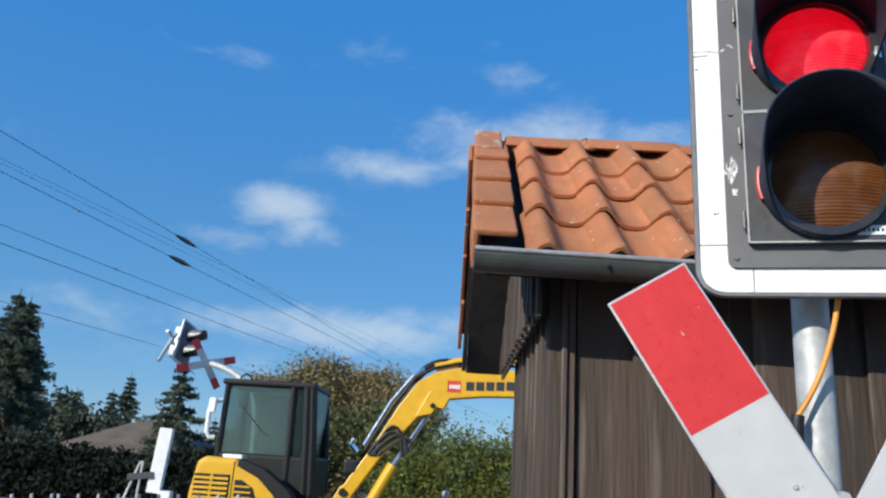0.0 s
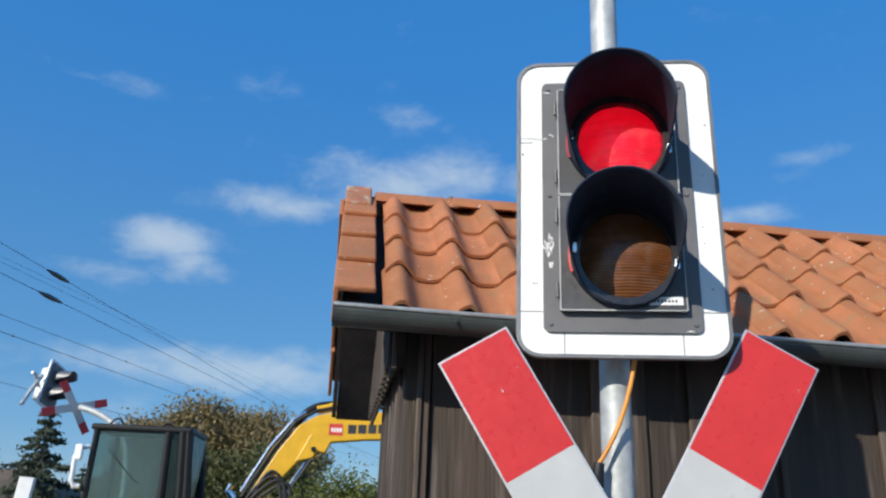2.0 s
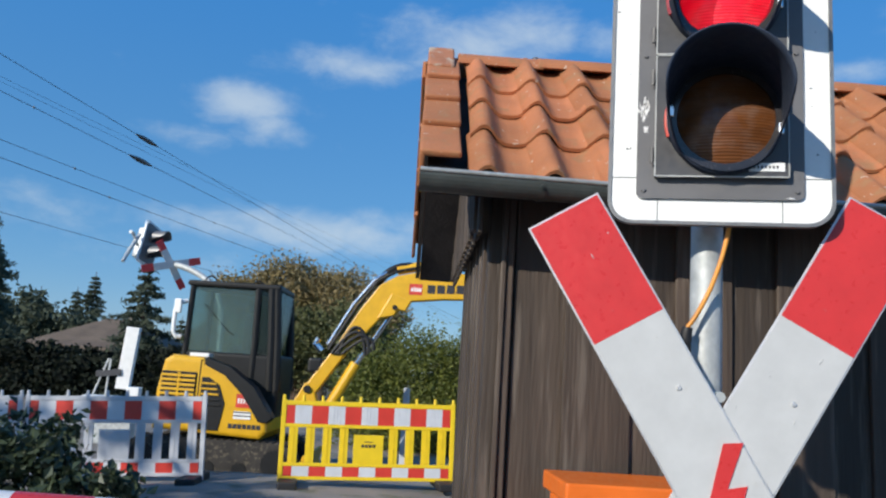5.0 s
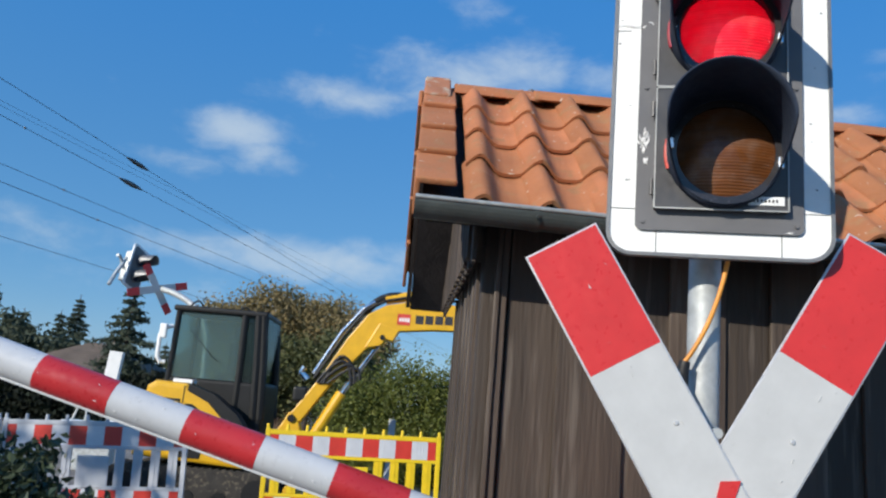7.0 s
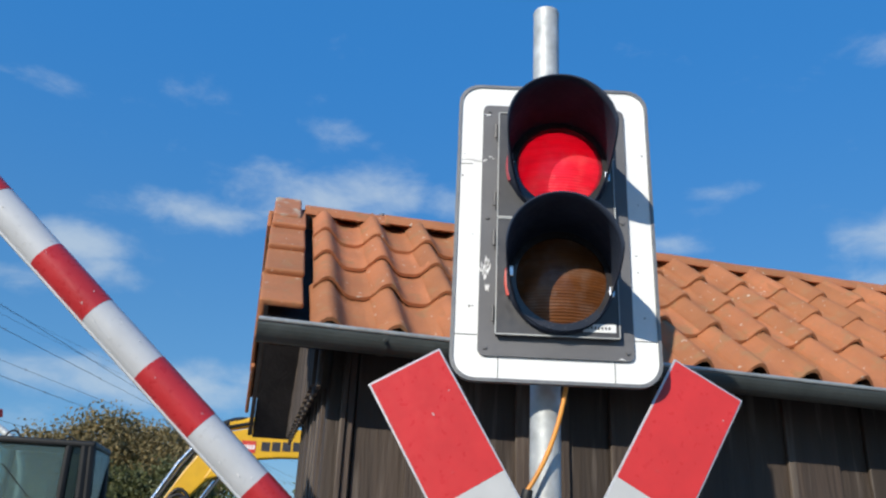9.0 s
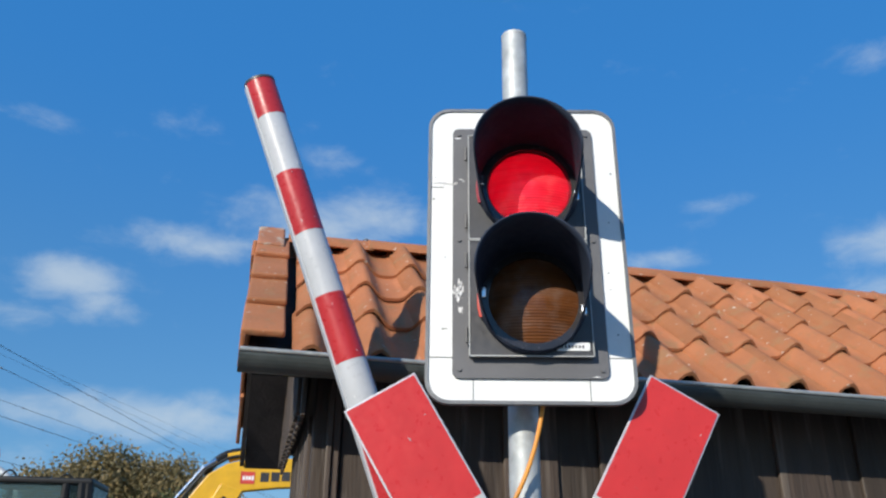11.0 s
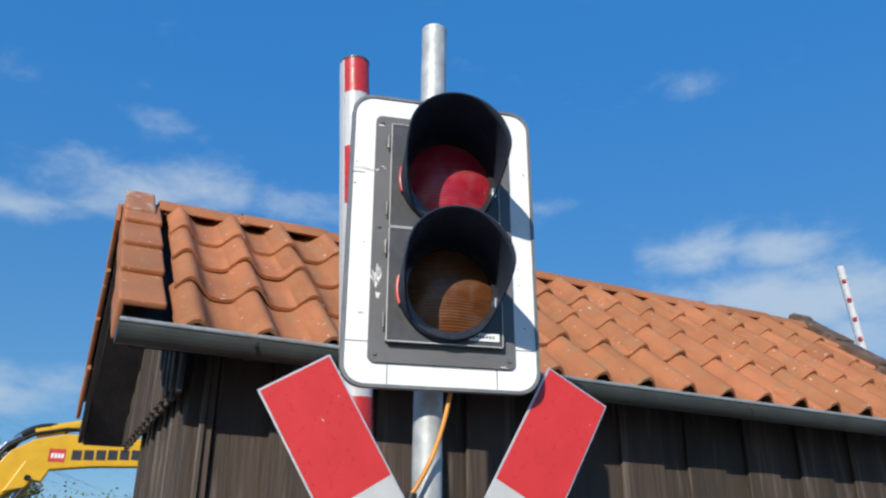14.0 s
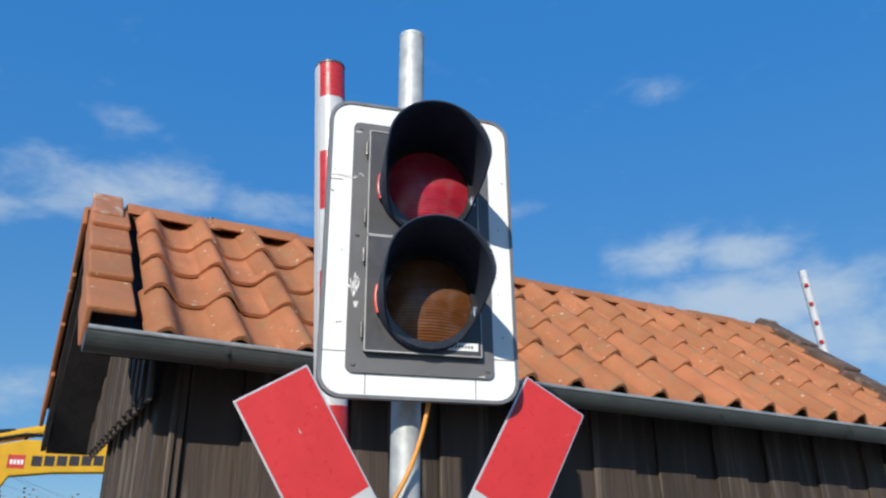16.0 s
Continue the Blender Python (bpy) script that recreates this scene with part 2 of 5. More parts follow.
M_BAR_WHITE = material("white_barrier_film", (0.54, 0.56, 0.58), 0.36, vary=0.05, scale=10, bump=0.04, dirt=(0.42, 0.42, 0.42), dirt_at=0.70)
M_ALU = material("weathered_aluminium", (0.66, 0.67, 0.68), 0.42, metal=0.6, vary=0.1, grain=120, bump=0.06)
M_GALV = material("galvanised_steel", (0.50, 0.53, 0.53), 0.55, metal=0.25, scale=18, vary=0.22, grain=70, bump=0.12)
M_GREY_PLATE = material("grey_plate", (0.135, 0.135, 0.14), 0.5, vary=0.1, bump=0.06, dirt=(0.25, 0.25, 0.25), dirt_at=0.72)
M_HOUSING = material("dark_housing", (0.070, 0.070, 0.074), 0.42, vary=0.14, bump=0.05, dirt=(0.12, 0.12, 0.12), dirt_at=0.72)
M_HOOD = material("black_hood", (0.028, 0.040, 0.066), 0.72, vary=0.2, scale=14, bump=0.05)
M_HOOD.node_tree.nodes["Principled BSDF"].inputs["Specular IOR Level"].default_value = 0.2
M_BEZEL = material("glossy_black_rim", (0.03, 0.028, 0.032), 0.18, vary=0.2, bump=0.05, coat=0.5)
M_SEAM = material("pale_gasket", (0.45, 0.46, 0.45), 0.5, bump=0.02)
M_RIM = material("dull_rim_metal", (0.20, 0.205, 0.21), 0.45, metal=0.4, vary=0.15, bump=0.06)
M_RUBBER = material("black_rubber", (0.015, 0.015, 0.016), 0.6, bump=0.08)
M_TAPE = material("white_tape_remains", (0.8, 0.8, 0.79), 0.6, bump=0.3)
M_PRINT = material("dark_print", (0.03, 0.03, 0.035), 0.5, bump=0.0)
M_LENS_RED = lens_material("red_lens", (0.82, 0.022, 0.060))
M_LENS_AMBER = lens_material("amber_lens", (0.25, 0.082, 0.017))
M_GLOW = glow_material("lamp_glow", (1.0, 0.07, 0.23), 1.5)
M_MIRROR = material("dull_reflector", (0.16, 0.155, 0.15), 0.35, metal=0.7, bump=0.02)
M_CABLE = material("orange_cable", (0.75, 0.30, 0.04), 0.45, bump=0.03)
M_ORANGE = material("orange_housing_paint", (0.80, 0.17, 0.02), 0.42, vary=0.08, bump=0.05, dirt=(0.2, 0.07, 0.03), dirt_at=0.7)
M_TILE = material("terracotta", (0.405, 0.155, 0.065), 0.8, scale=5, vary=0.16, grain=55, bump=0.35, dirt=(0.31, 0.165, 0.075), dirt_at=0.55, piece=0.13, specks=(0.62, 0.55, 0.45))
M_TILE_OLD = material("lichen_terracotta", (0.42, 0.17, 0.09), 0.85, scale=7, vary=0.25, bump=0.4, dirt=(0.42, 0.38, 0.30), dirt_at=0.5, piece=0.15)
M_ZINC = material("weathered_zinc", (0.080, 0.092, 0.088), 0.42, metal=0.35, scale=5, vary=0.25, bump=0.08, dirt=(0.22, 0.17, 0.12), dirt_at=0.7)
M_LIP = material("worn_zinc_lip", (0.38, 0.40, 0.395), 0.42, metal=0.35, scale=9, vary=0.25, bump=0.06)
M_VERGE = material("weathered_verge_slab", (0.13, 0.085, 0.062), 0.85, scale=6, vary=0.3, bump=0.4, dirt=(0.24, 0.17, 0.13), dirt_at=0.55, piece=0.2)
M_WOOD = material("dark_stained_wood", (0.060, 0.044, 0.033), 0.7, scale=9, vary=0.35, grain=70, bump=0.5, dirt=(0.14, 0.115, 0.094), dirt_at=0.55, piece=0.25, stretch_z=0.07)
M_WOOD_DARK = material("tarred_wood", (0.050, 0.042, 0.040), 0.75, scale=9, vary=0.3, grain=60, bump=0.4, stretch_z=0.1)
M_YELLOW = material("yellow_machine_paint", (0.70, 0.39, 0.011), 0.38, vary=0.07, bump=0.03, dirt=(0.4, 0.26, 0.06), dirt_at=0.72, coat=0.2)
M_BLACK_PAINT = material("black_machine_paint", (0.011, 0.012, 0.013), 0.5, vary=0.15, bump=0.05, dirt=(0.05, 0.047, 0.044), dirt_at=0.72)
M_BLACK_PAINT.node_tree.nodes["Principled BSDF"].inputs["Specular IOR Level"].default_value = 0.3
M_TRACK = material("dirty_track_rubber", (0.035, 0.032, 0.028), 0.85, vary=0.3, bump=0.5, dirt=(0.13, 0.11, 0.08), dirt_at=0.55)
M_CHROME = material("polished_rod", (0.85, 0.85, 0.85), 0.12, metal=1.0, vary=0.03, bump=0.0)
M_DARK_GLASS = glass_material("dark_cab_glass", (0.010, 0.016, 0.016), rough=0.05, clear=0.62)
# tinted glass; its teal base colour also paints in the sky's reflection
M_CAB_GLASS = glass_material("tinted_sky_glass", (0.13, 0.19, 0.19), clear=0.70)
M_PLASTIC_YELLOW = material("yellow_plastic", (0.80, 0.56, 0.015), 0.5, vary=0.06, bump=0.04)
M_PLASTIC_WHITE = material("white_plastic", (0.48, 0.50, 0.53), 0.5, vary=0.06, bump=0.04, dirt=(0.4, 0.4, 0.38), dirt_at=0.66)
M_BAND_RED = material("red_band_film", (0.62, 0.05, 0.035), 0.4, vary=0.08, bump=0.03)
M_BAND_WHITE = material("white_band_film", (0.60, 0.62, 0.65), 0.4, vary=0.06, bump=0.03)
M_DECAL_RED = material("red_decal", (0.62, 0.06, 0.04), 0.4, bump=0.0)
M_GROUND = material("dusty_gravel", (0.23, 0.21, 0.185), 0.95, scale=0.9, vary=0.3, grain=26, bump=0.8, dirt=(0.10, 0.11, 0.06), dirt_at=0.56)
M_ASPHALT = material("asphalt", (0.055, 0.055, 0.056), 0.9, scale=1.5, vary=0.25, grain=90, bump=0.6)
M_BARK = material("bark", (0.09, 0.065, 0.05), 0.9, scale=6, vary=0.35, bump=0.8, stretch_z=0.2)
M_ROOF_FAR = material("brown_roof_tiles", (0.125, 0.098, 0.076), 0.8, scale=1.2, vary=0.25, grain=12, bump=0.5)
M_WALL_FAR = material("rendered_wall", (0.075, 0.06, 0.05), 0.85, scale=1.0, vary=0.15, bump=0.2)
M_WALL_YELLOW = material("yellow_render", (0.62, 0.50, 0.26), 0.85, scale=1.0, vary=0.12, bump=0.2)
M_WIRE = material("dark_wire", (0.07, 0.07, 0.075), 0.5, metal=0.3, bump=0.0)
L_SPRUCE = leaf_material("spruce_needles", (0.050, 0.070, 0.048), (0.105, 0.130, 0.085), 0.8)
# near-black leaves: the shade below the house roof is put into their colour
L_SHADED_HEDGE = leaf_material("shaded_hedge_leaves", (0.006, 0.010, 0.006), (0.016, 0.024, 0.012), 0.95)
L_BUSH = leaf_material("glossy_shrub_leaves", (0.022, 0.036, 0.018), (0.10, 0.13, 0.07), 0.35)
L_AUTUMN = leaf_material("autumn_leaves", (0.15, 0.13, 0.055), (0.36, 0.27, 0.12))
L_GREEN = leaf_material("green_leaves", (0.060, 0.085, 0.016), (0.200, 0.220, 0.038))
L_OLIVE = leaf_material("olive_leaves", (0.07, 0.085, 0.028), (0.15, 0.155, 0.055))


# ---- mesh helpers ----
def part(name, bm, mat, parent=None, label="", m=None, smooth=False):
    """One mesh object from a bmesh, under a thing or part."""
    me = bpy.data.meshes.new(name)
    bm.to_mesh(me)
    bm.free()
    me.materials.append(mat)
    if smooth:
        for p in me.polygons:
            p.use_smooth = True
    ob = new(name, me)
    if m is not None:
        ob.matrix_basis = m
    if parent is not None:
        ob.parent = parent
    if label:
        tagged(ob, label)
    return ob


def thing(name, label, category, m=None, group="", kind=""):
    ob = new(name)
    if m is not None:
        ob.matrix_basis = m
    return tagged(ob, label, category, group, kind)


def box(lo, hi, bevel=0.0, bm=None, seg=2):
    """A box between two corners, with rounded edges."""
    bm = bm or bmesh.new()
    c = [(a + b) / 2 for a, b in zip(lo, hi)]
    s = [abs(b - a) for a, b in zip(lo, hi)]
    made = bmesh.ops.create_cube(bm, size=1.0, matrix=Matrix.Translation(c) @ Matrix.Diagonal((*s, 1)))
    if bevel:
        edges = list({e for v in made["verts"] for e in v.link_edges})
        bmesh.ops.bevel(bm, geom=edges, offset=min(bevel, 0.45 * min(s)), segments=seg, affect="EDGES", profile=0.6)
    return bm


def prism(outline, y0, y1, bevel=0.0, bm=None, seg=2):
    """An outline in x and z, extruded from y0 to y1."""
    bm = bm or bmesh.new()
    a = [bm.verts.new((x, y0, z)) for x, z in outline]
    b = [bm.verts.new((x, y1, z)) for x, z in outline]
    n = len(a)
    faces = [bm.faces.new(a), bm.faces.new(b[::-1])]
    faces += [bm.faces.new((a[i], b[i], b[(i + 1) % n], a[(i + 1) % n])) for i in range(n)]
    bmesh.ops.recalc_face_normals(bm, faces=faces)
    if bevel:
        edges = list({e for f in faces[:2] for e in f.edges})
        bmesh.ops.bevel(bm, geom=edges, offset=bevel, segments=seg, affect="EDGES", profile=0.6)
    return bm


def tube(points, radius, sides=14, bm=None, caps=True):
    """A round rod or pipe along points; radius: one, or one a point."""
    bm = bm or bmesh.new()
    pts = [Vector(p) for p in points]
    radii = radius if isinstance(radius, (list, tuple)) else [radius] * len(pts)
    rings, side = [], None
    for i, p in enumerate(pts):
        ahead = (pts[min(i + 1, len(pts) - 1)] - pts[max(i - 1, 0)]).normalized()
        if side is None:
            side = ahead.orthogonal().normalized()
        side = (side - ahead * side.dot(ahead)).normalized()
        other = ahead.cross(side)
        rings.append([bm.verts.new(p + radii[i] * (side * math.cos(a) + other * math.sin(a))) for a in (2 * math.pi * k / sides for k in range(sides))])
    for r, s in zip(rings, rings[1:]):
        for k in range(sides):
            bm.faces.new((r[k], r[(k + 1) % sides], s[(k + 1) % sides], s[k]))
    if caps:
        bm.faces.new([bm.verts.new(v.co) for v in rings[0][::-1]])
        bm.faces.new([bm.verts.new(v.co) for v in rings[-1]])
    return bm


def curve_points(p0, p1, p2, n=10):
    """A smooth bend from p0 to p2, pulled towards p1."""
    a, b, c = Vector(p0), Vector(p1), Vector(p2)
    return [(1 - t) ** 2 * a + 2 * t * (1 - t) * b + t * t * c for t in (i / n for i in range(n + 1))]


def rounded(w0, z0, w1, z1, r, n=6):
    """Corner points of a rounded rectangle in x and z."""
    out = []
    for cx, cz, a0 in ((w1 - r, z1 - r, 0), (w0 + r, z1 - r, 90), (w0 + r, z0 + r, 180), (w1 - r, z0 + r, 270)):
        out += [(cx + r * math.cos(radians(a0 + 90 * i / n)), cz + r * math.sin(radians(a0 + 90 * i / n))) for i in range(n + 1)]
    return out


def sheet(name, verts, faces, mat, parent=None, smooth=False, label=""):
    me = bpy.data.meshes.new(name)
    me.from_pydata([tuple(v) for v in verts], [], [tuple(f) for f in faces])
    me.materials.append(mat)
    me.update()
    if smooth:
        for p in me.polygons:
            p.use_smooth = True
    ob = new(name, me)
    if parent is not None:
        ob.parent = parent
    if label:
        tagged(ob, label)
    return ob


def leaves(name, centres, size, mat, parent=None, seed=1, long=1.6, label=""):
    """Many small folded leaves round given places."""
    rng = np.random.default_rng(seed)
    c = np.asarray(centres, float)
    n = len(c)
    a = rng.normal(size=(n, 3))
    a /= np.linalg.norm(a, axis=1)[:, None]
    b = np.cross(a, rng.normal(size=(n, 3)))
    b /= np.linalg.norm(b, axis=1)[:, None]
    s = size * rng.uniform(0.6, 1.4, (n, 1))
    nrm = np.cross(a, b) * s * 0.25
    v = np.stack([c - a * s * long / 2, c + b * s / 2 + nrm, c + a * s * long / 2, c - b * s / 2 + nrm], 1).reshape(-1, 3)
    i = np.arange(n)[:, None] * 4
    f = np.concatenate([i + [0, 1, 2], i + [0, 2, 3]], 0)
    return sheet(name, v.tolist(), f.tolist(), mat, parent, label=label)


# ---- ground ----
PIT = -0.30


def ground_height(x, y):
    """Falling gently along the fences, a little lower on the track bed behind them."""
    t = min(1.0, max(0.0, (y - 8.4) / 0.7))
    near = min(1.0, max(0.0, (y - 2.0) / 3.0))
    fall = min(0.5, max(0.0, 0.0577 * (-4.0 - x))) * near * (1 - t)
    return PIT * t * t * (3 - 2 * t) - fall


def build_ground():
    xs = [-900, -300, -120, -60, -30] + [-20 + 0.8 * i for i in range(51)] + [30, 60, 120, 300, 900]
    ys = [-900, -300, -100, -40, -15, -6] + [-3 + 0.35 * i for i in range(50)] + [16, 20, 28, 40, 60, 120, 300, 900]
    verts = [(x, y, ground_height(x, y) + (0.012 * noise.noise((x * 1.7, y * 1.7, 0)) if abs(x) < 20 and -3 < y < 15 else 0)) for y in ys for x in xs]
    w = len(xs)
    faces = [(j * w + i, j * w + i + 1, (j + 1) * w + i + 1, (j + 1) * w + i) for j in range(len(ys) - 1) for i in range(w - 1)]
    tagged(sheet("ground", verts, faces, M_GROUND, smooth=True), "pale dusty gravel ground by the railway", "ground", kind="structure")
    bm = box((-9.0, -6.0, 0.016), (6.0, 0.30, 0.045), 0.01)
    tagged(part("road", bm, M_ASPHALT), "dark grey asphalt road before the barrier", "road", kind="structure")


build_ground()


# ---- crossing signal ----
SIGNAL = pose(0, 0, 0, 0, 0, -5.5)


def hood_mesh(r, length, lean_x, lean_z):
    """A round sun hood: long above, short below, open in front, with wall thickness."""
    bm = bmesh.new()
    n, steps = 64, 8
    grid = []
    for wall in (r, r - 0.004):
        rows = []
        for j in range(steps + 1):
            row = []
            for i in range(n):
                a = 2 * math.pi * i / n
                s = 0.5 + 0.5 * math.sin(a)
                q = min(1.0, max(0.0, (s - 0.10) / 0.44))
                depth = 0.018 + length * q * q * (3 - 2 * q)
                t = j / steps
                row.append(bm.verts.new((wall * math.cos(a) + lean_x * t * depth / length, -t * depth, wall * math.sin(a) + lean_z * t * depth / length)))
            rows.append(row)
        grid.append(rows)
    for k, rows in enumerate(grid):
        for j in range(steps):
            for i in range(n):
                q = (rows[j][i], rows[j][(i + 1) % n], rows[j + 1][(i + 1) % n], rows[j + 1][i])
                bm.faces.new(q if k else q[::-1])
    for i in range(n):
        a, b = grid[0][steps], grid[1][steps]
        bm.faces.new((a[i], a[(i + 1) % n], b[(i + 1) % n], b[i]))
    bmesh.ops.recalc_face_normals(bm, faces=bm.faces)
    return bm


def lens_mesh(r, bulge):
    bm = bmesh.new()
    rings = []
    for j in range(1, 11):
        q = r * j / 10
        rings.append([bm.verts.new((q * math.cos(a), -bulge * (1 - (j / 10) ** 2), q * math.sin(a))) for a in (2 * math.pi * i / 40 for i in range(40))])
    tip = bm.verts.new((0, -bulge, 0))
    for i in range(40):
        bm.faces.new((tip, rings[0][i], rings[0][(i + 1) % 40]))
        for a, b in zip(rings, rings[1:]):
            bm.faces.new((a[i], b[i], b[(i + 1) % 40], a[(i + 1) % 40]))
    bmesh.ops.recalc_face_normals(bm, faces=bm.faces)
    return bm


def ring_mesh(r0, r1, y0, y1, n=40):
    bm = bmesh.new()
    loops = [[bm.verts.new((r * math.cos(2 * math.pi * i / n), y, r * math.sin(2 * math.pi * i / n))) for i in range(n)] for r, y in ((r0, y1), (r0, y0), (r1, y0), (r1, y1))]
    for k in range(4):
        a, b = loops[k], loops[(k + 1) % 4]
        for i in range(n):
            bm.faces.new((a[i], a[(i + 1) % n], b[(i + 1) % n], b[i]))
    bmesh.ops.recalc_face_normals(bm, faces=bm.faces)
    return bm


def frame_mesh(outer, inner, y0, y1):
    """A flat frame between two outlines of equal point count."""
    bm = bmesh.new()
    loops = [[bm.verts.new((x, y, z)) for x, z in o] for o, y in ((inner, y1), (inner, y0), (outer, y0), (outer, y1))]
    n = len(outer)
    for k in range(4):
        a, b = loops[k], loops[(k + 1) % 4]
        for i in range(n):
            bm.faces.new((a[i], a[(i + 1) % n], b[(i + 1) % n], b[i]))
    bmesh.ops.recalc_face_normals(bm, faces=bm.faces)
    return bm


def speck(cx, cz, rx, rz, y, seed):
    """A torn scrap of tape or chipped paint, thin, with a ragged outline."""
    rng = random.Random(seed)
    o = [(cx + rx * k * math.cos(2 * math.pi * i / 17), cz + rz * k * math.sin(2 * math.pi * i / 17)) for i, k in ((i, rng.uniform(0.25, 1.15)) for i in range(17))]
    return prism(o, y - 0.0012, y)


def build_signal():
    sig = thing("crossing_signal", "two-lamp level crossing signal with white-bordered board on a galvanised post", "traffic signal", SIGNAL)
    post = part("post", tube([(-0.013, 0.13, 0), (-0.011, 0.13, 1.6), (-0.001, 0.13, 2.853)], 0.0365, 28), M_GALV, sig, "galvanised steel post", smooth=False)
    for p in post.data.polygons:
        p.use_smooth = len(p.vertices) == 4
    part("post_rim", tube([(-0.001, 0.13, 2.846), (-0.001, 0.13, 2.856)], 0.0375, 28), M_GALV, sig)
    rim = rounded(-0.2453, 1.738, 0.2435, 2.5235, 0.056)
    part("board_rim", frame_mesh(rim, rounded(-0.2373, 1.746, 0.2355, 2.5155, 0.05), 0.010, 0.030), M_RIM, sig, "dull metal edge of the board")
    part("board", frame_mesh(rounded(-0.2383, 1.745, 0.2365, 2.5165, 0.05), rounded(-0.13, 1.865, 0.13, 2.412, 0.02), 0.014, 0.028), M_WHITE, sig, "white-painted border board with scratches")
    part("inner_plate", frame_mesh(rounded(-0.182, 1.7965, 0.179, 2.459, 0.016), rounded(-0.13, 1.865, 0.13, 2.412, 0.02), 0.0062, 0.0135), M_GREY_PLATE, sig, "dark grey backing plate")
    # thin joints of the white border
    for x0, z0, x1, z1 in ((-0.237, 1.846, -0.1825, 1.8475), (0.1795, 1.846, 0.235, 1.8475), (-0.135, 1.747, -0.1335, 1.796), (0.133, 1.747, 0.1345, 1.796), (-0.237, 2.29, -0.205, 2.2912)):
        part("joint_line", box((x0, 0.0125, z0), (x1, 0.0145, z1)), M_GREY_PLATE, sig)
    for x in (-0.166, 0.163):
        for z in (1.816, 2.14, 2.440):
            part("screw", tube([(x, 0.007, z), (x, 0.002, z)], 0.005, 8), M_GREY_PLATE, sig)
    for k, (z0, z1, zl, lens, lname) in enumerate(((2.136, 2.4265, 2.268, M_LENS_RED, "red ribbed glass lens"), (1.844, 2.132, 1.972, M_LENS_AMBER, "unlit amber ribbed glass lens"))):
        housing = part("lamp_housing", box((-0.1425, -0.012, z0), (0.142, 0.006, z1), 0.004), M_HOUSING, sig, "dark grey hinged lamp door")
        cut = housing.data
        # the door has a round opening through which the lamp shows
        ring = [(0.106 * math.cos(2 * math.pi * i / 40), zl + 0.106 * math.sin(2 * math.pi * i / 40)) for i in range(40)]
        outer = []
        cx0, cz0 = 0.0, zl
        for i in range(40):
            a = 2 * math.pi * i / 40
            dx, dz = math.cos(a), math.sin(a)
            t = min((0.1422 / abs(dx)) if abs(dx) > 1e-6 else 9, ((z1 - zl) / dz) if dz > 1e-6 else 9, ((z0 - zl) / dz) if dz < -1e-6 else 9)
            outer.append((cx0 + t * dx, zl + t * dz))
        for corner in ((-0.1422, z0), (0.1422, z0), (-0.1422, z1), (0.1422, z1)):
            near = min(range(40), key=lambda i: math.dist(outer[i], corner))
            outer[near] = corner
        door = frame_mesh(outer, ring, -0.012, 0.006)
        cut.clear_geometry()
        door.to_mesh(cut)
        door.free()
        part("lamp_body", frame_mesh([(x * 1.04, zl + (z - zl) * 1.0) for x, z in outer], ring, 0.032, 0.082), M_HOUSING, sig)
        part("lamp_back", prism(rounded(-0.15, z0 + 0.002, 0.15, z1 - 0.002, 0.01), 0.0825, 0.088), M_HOUSING, sig)
        for x0, za, x1, zb in ((-0.1440, z0, -0.1412, z1), (0.1412, z0, 0.1440, z1), (-0.1412, z0 - 0.0018, 0.1412, z0 + 0.0012), (-0.1412, z1 - 0.0012, 0.1412, z1 + 0.0012)):
            part("gasket", box((x0, -0.0145, za), (x1, -0.009, zb)), M_SEAM, housing, "pale gasket line")
        for z in (z0 + 0.05, z1 - 0.05):
            part("hinge", tube([(-0.149, -0.006, z - 0.018), (-0.149, -0.006, z + 0.018)], 0.0042, 8), M_HOUSING, housing)
        lamp = new("lamp")
        lamp.parent = sig
        lamp.matrix_basis = pose(0.006, 0, zl)
        part("bezel", ring_mesh(0.105, 0.122, -0.036, -0.011), M_BEZEL, lamp, "black ring round the lens", smooth=False)
        part("lens", lens_mesh(0.1055, 0.030), lens, lamp, lname, m=pose(0, -0.029, 0), smooth=True)
        hood = part("hood", hood_mesh(0.1245, 0.205, -0.020, 0.006), M_HOOD, lamp, "black sun hood over the lens", m=pose(0, -0.012, 0), smooth=True)
        # red side window and bright clips on the bezel
        arc = [(0.1245 * math.cos(radians(a)), -0.022, 0.1245 * math.sin(radians(a))) for a in range(166, 200, 4)]
        part("side_window", tube(arc, 0.0065, 8), M_LENS_RED if k == 0 else M_DECAL_RED, lamp, "small red side window")
        for a in (-12, 172):
            part("clip", box((0.118 * math.cos(radians(a)) - 0.006, -0.042, 0.118 * math.sin(radians(a)) - 0.014), (0.118 * math.cos(radians(a)) + 0.006, -0.026, 0.118 * math.sin(radians(a)) + 0.014), 0.003), M_CHROME, lamp, "bright metal clip")
        if k == 1:
            bowl = lens_mesh(0.095, -0.05)
            part("reflector", bowl, M_MIRROR, lamp, "dull reflector behind the amber glass", m=pose(0, 0.002, 0), smooth=True)
    # maker's plate with unreadable small print
    plate = part("maker_plate", box((0.058, -0.0150, 1.856), (0.134, -0.0122, 1.876), 0.001), M_WHITE, sig, "small white plate with dark print")
    for i in range(7):
        part("print_bar", box((0.068 + 0.0080 * i, -0.0160, 1.8628), (0.0720 + 0.0080 * i, -0.0152, 1.8690)), M_PRINT, plate)
    # tape remains and paint chips
    scraps = random.Random(77)
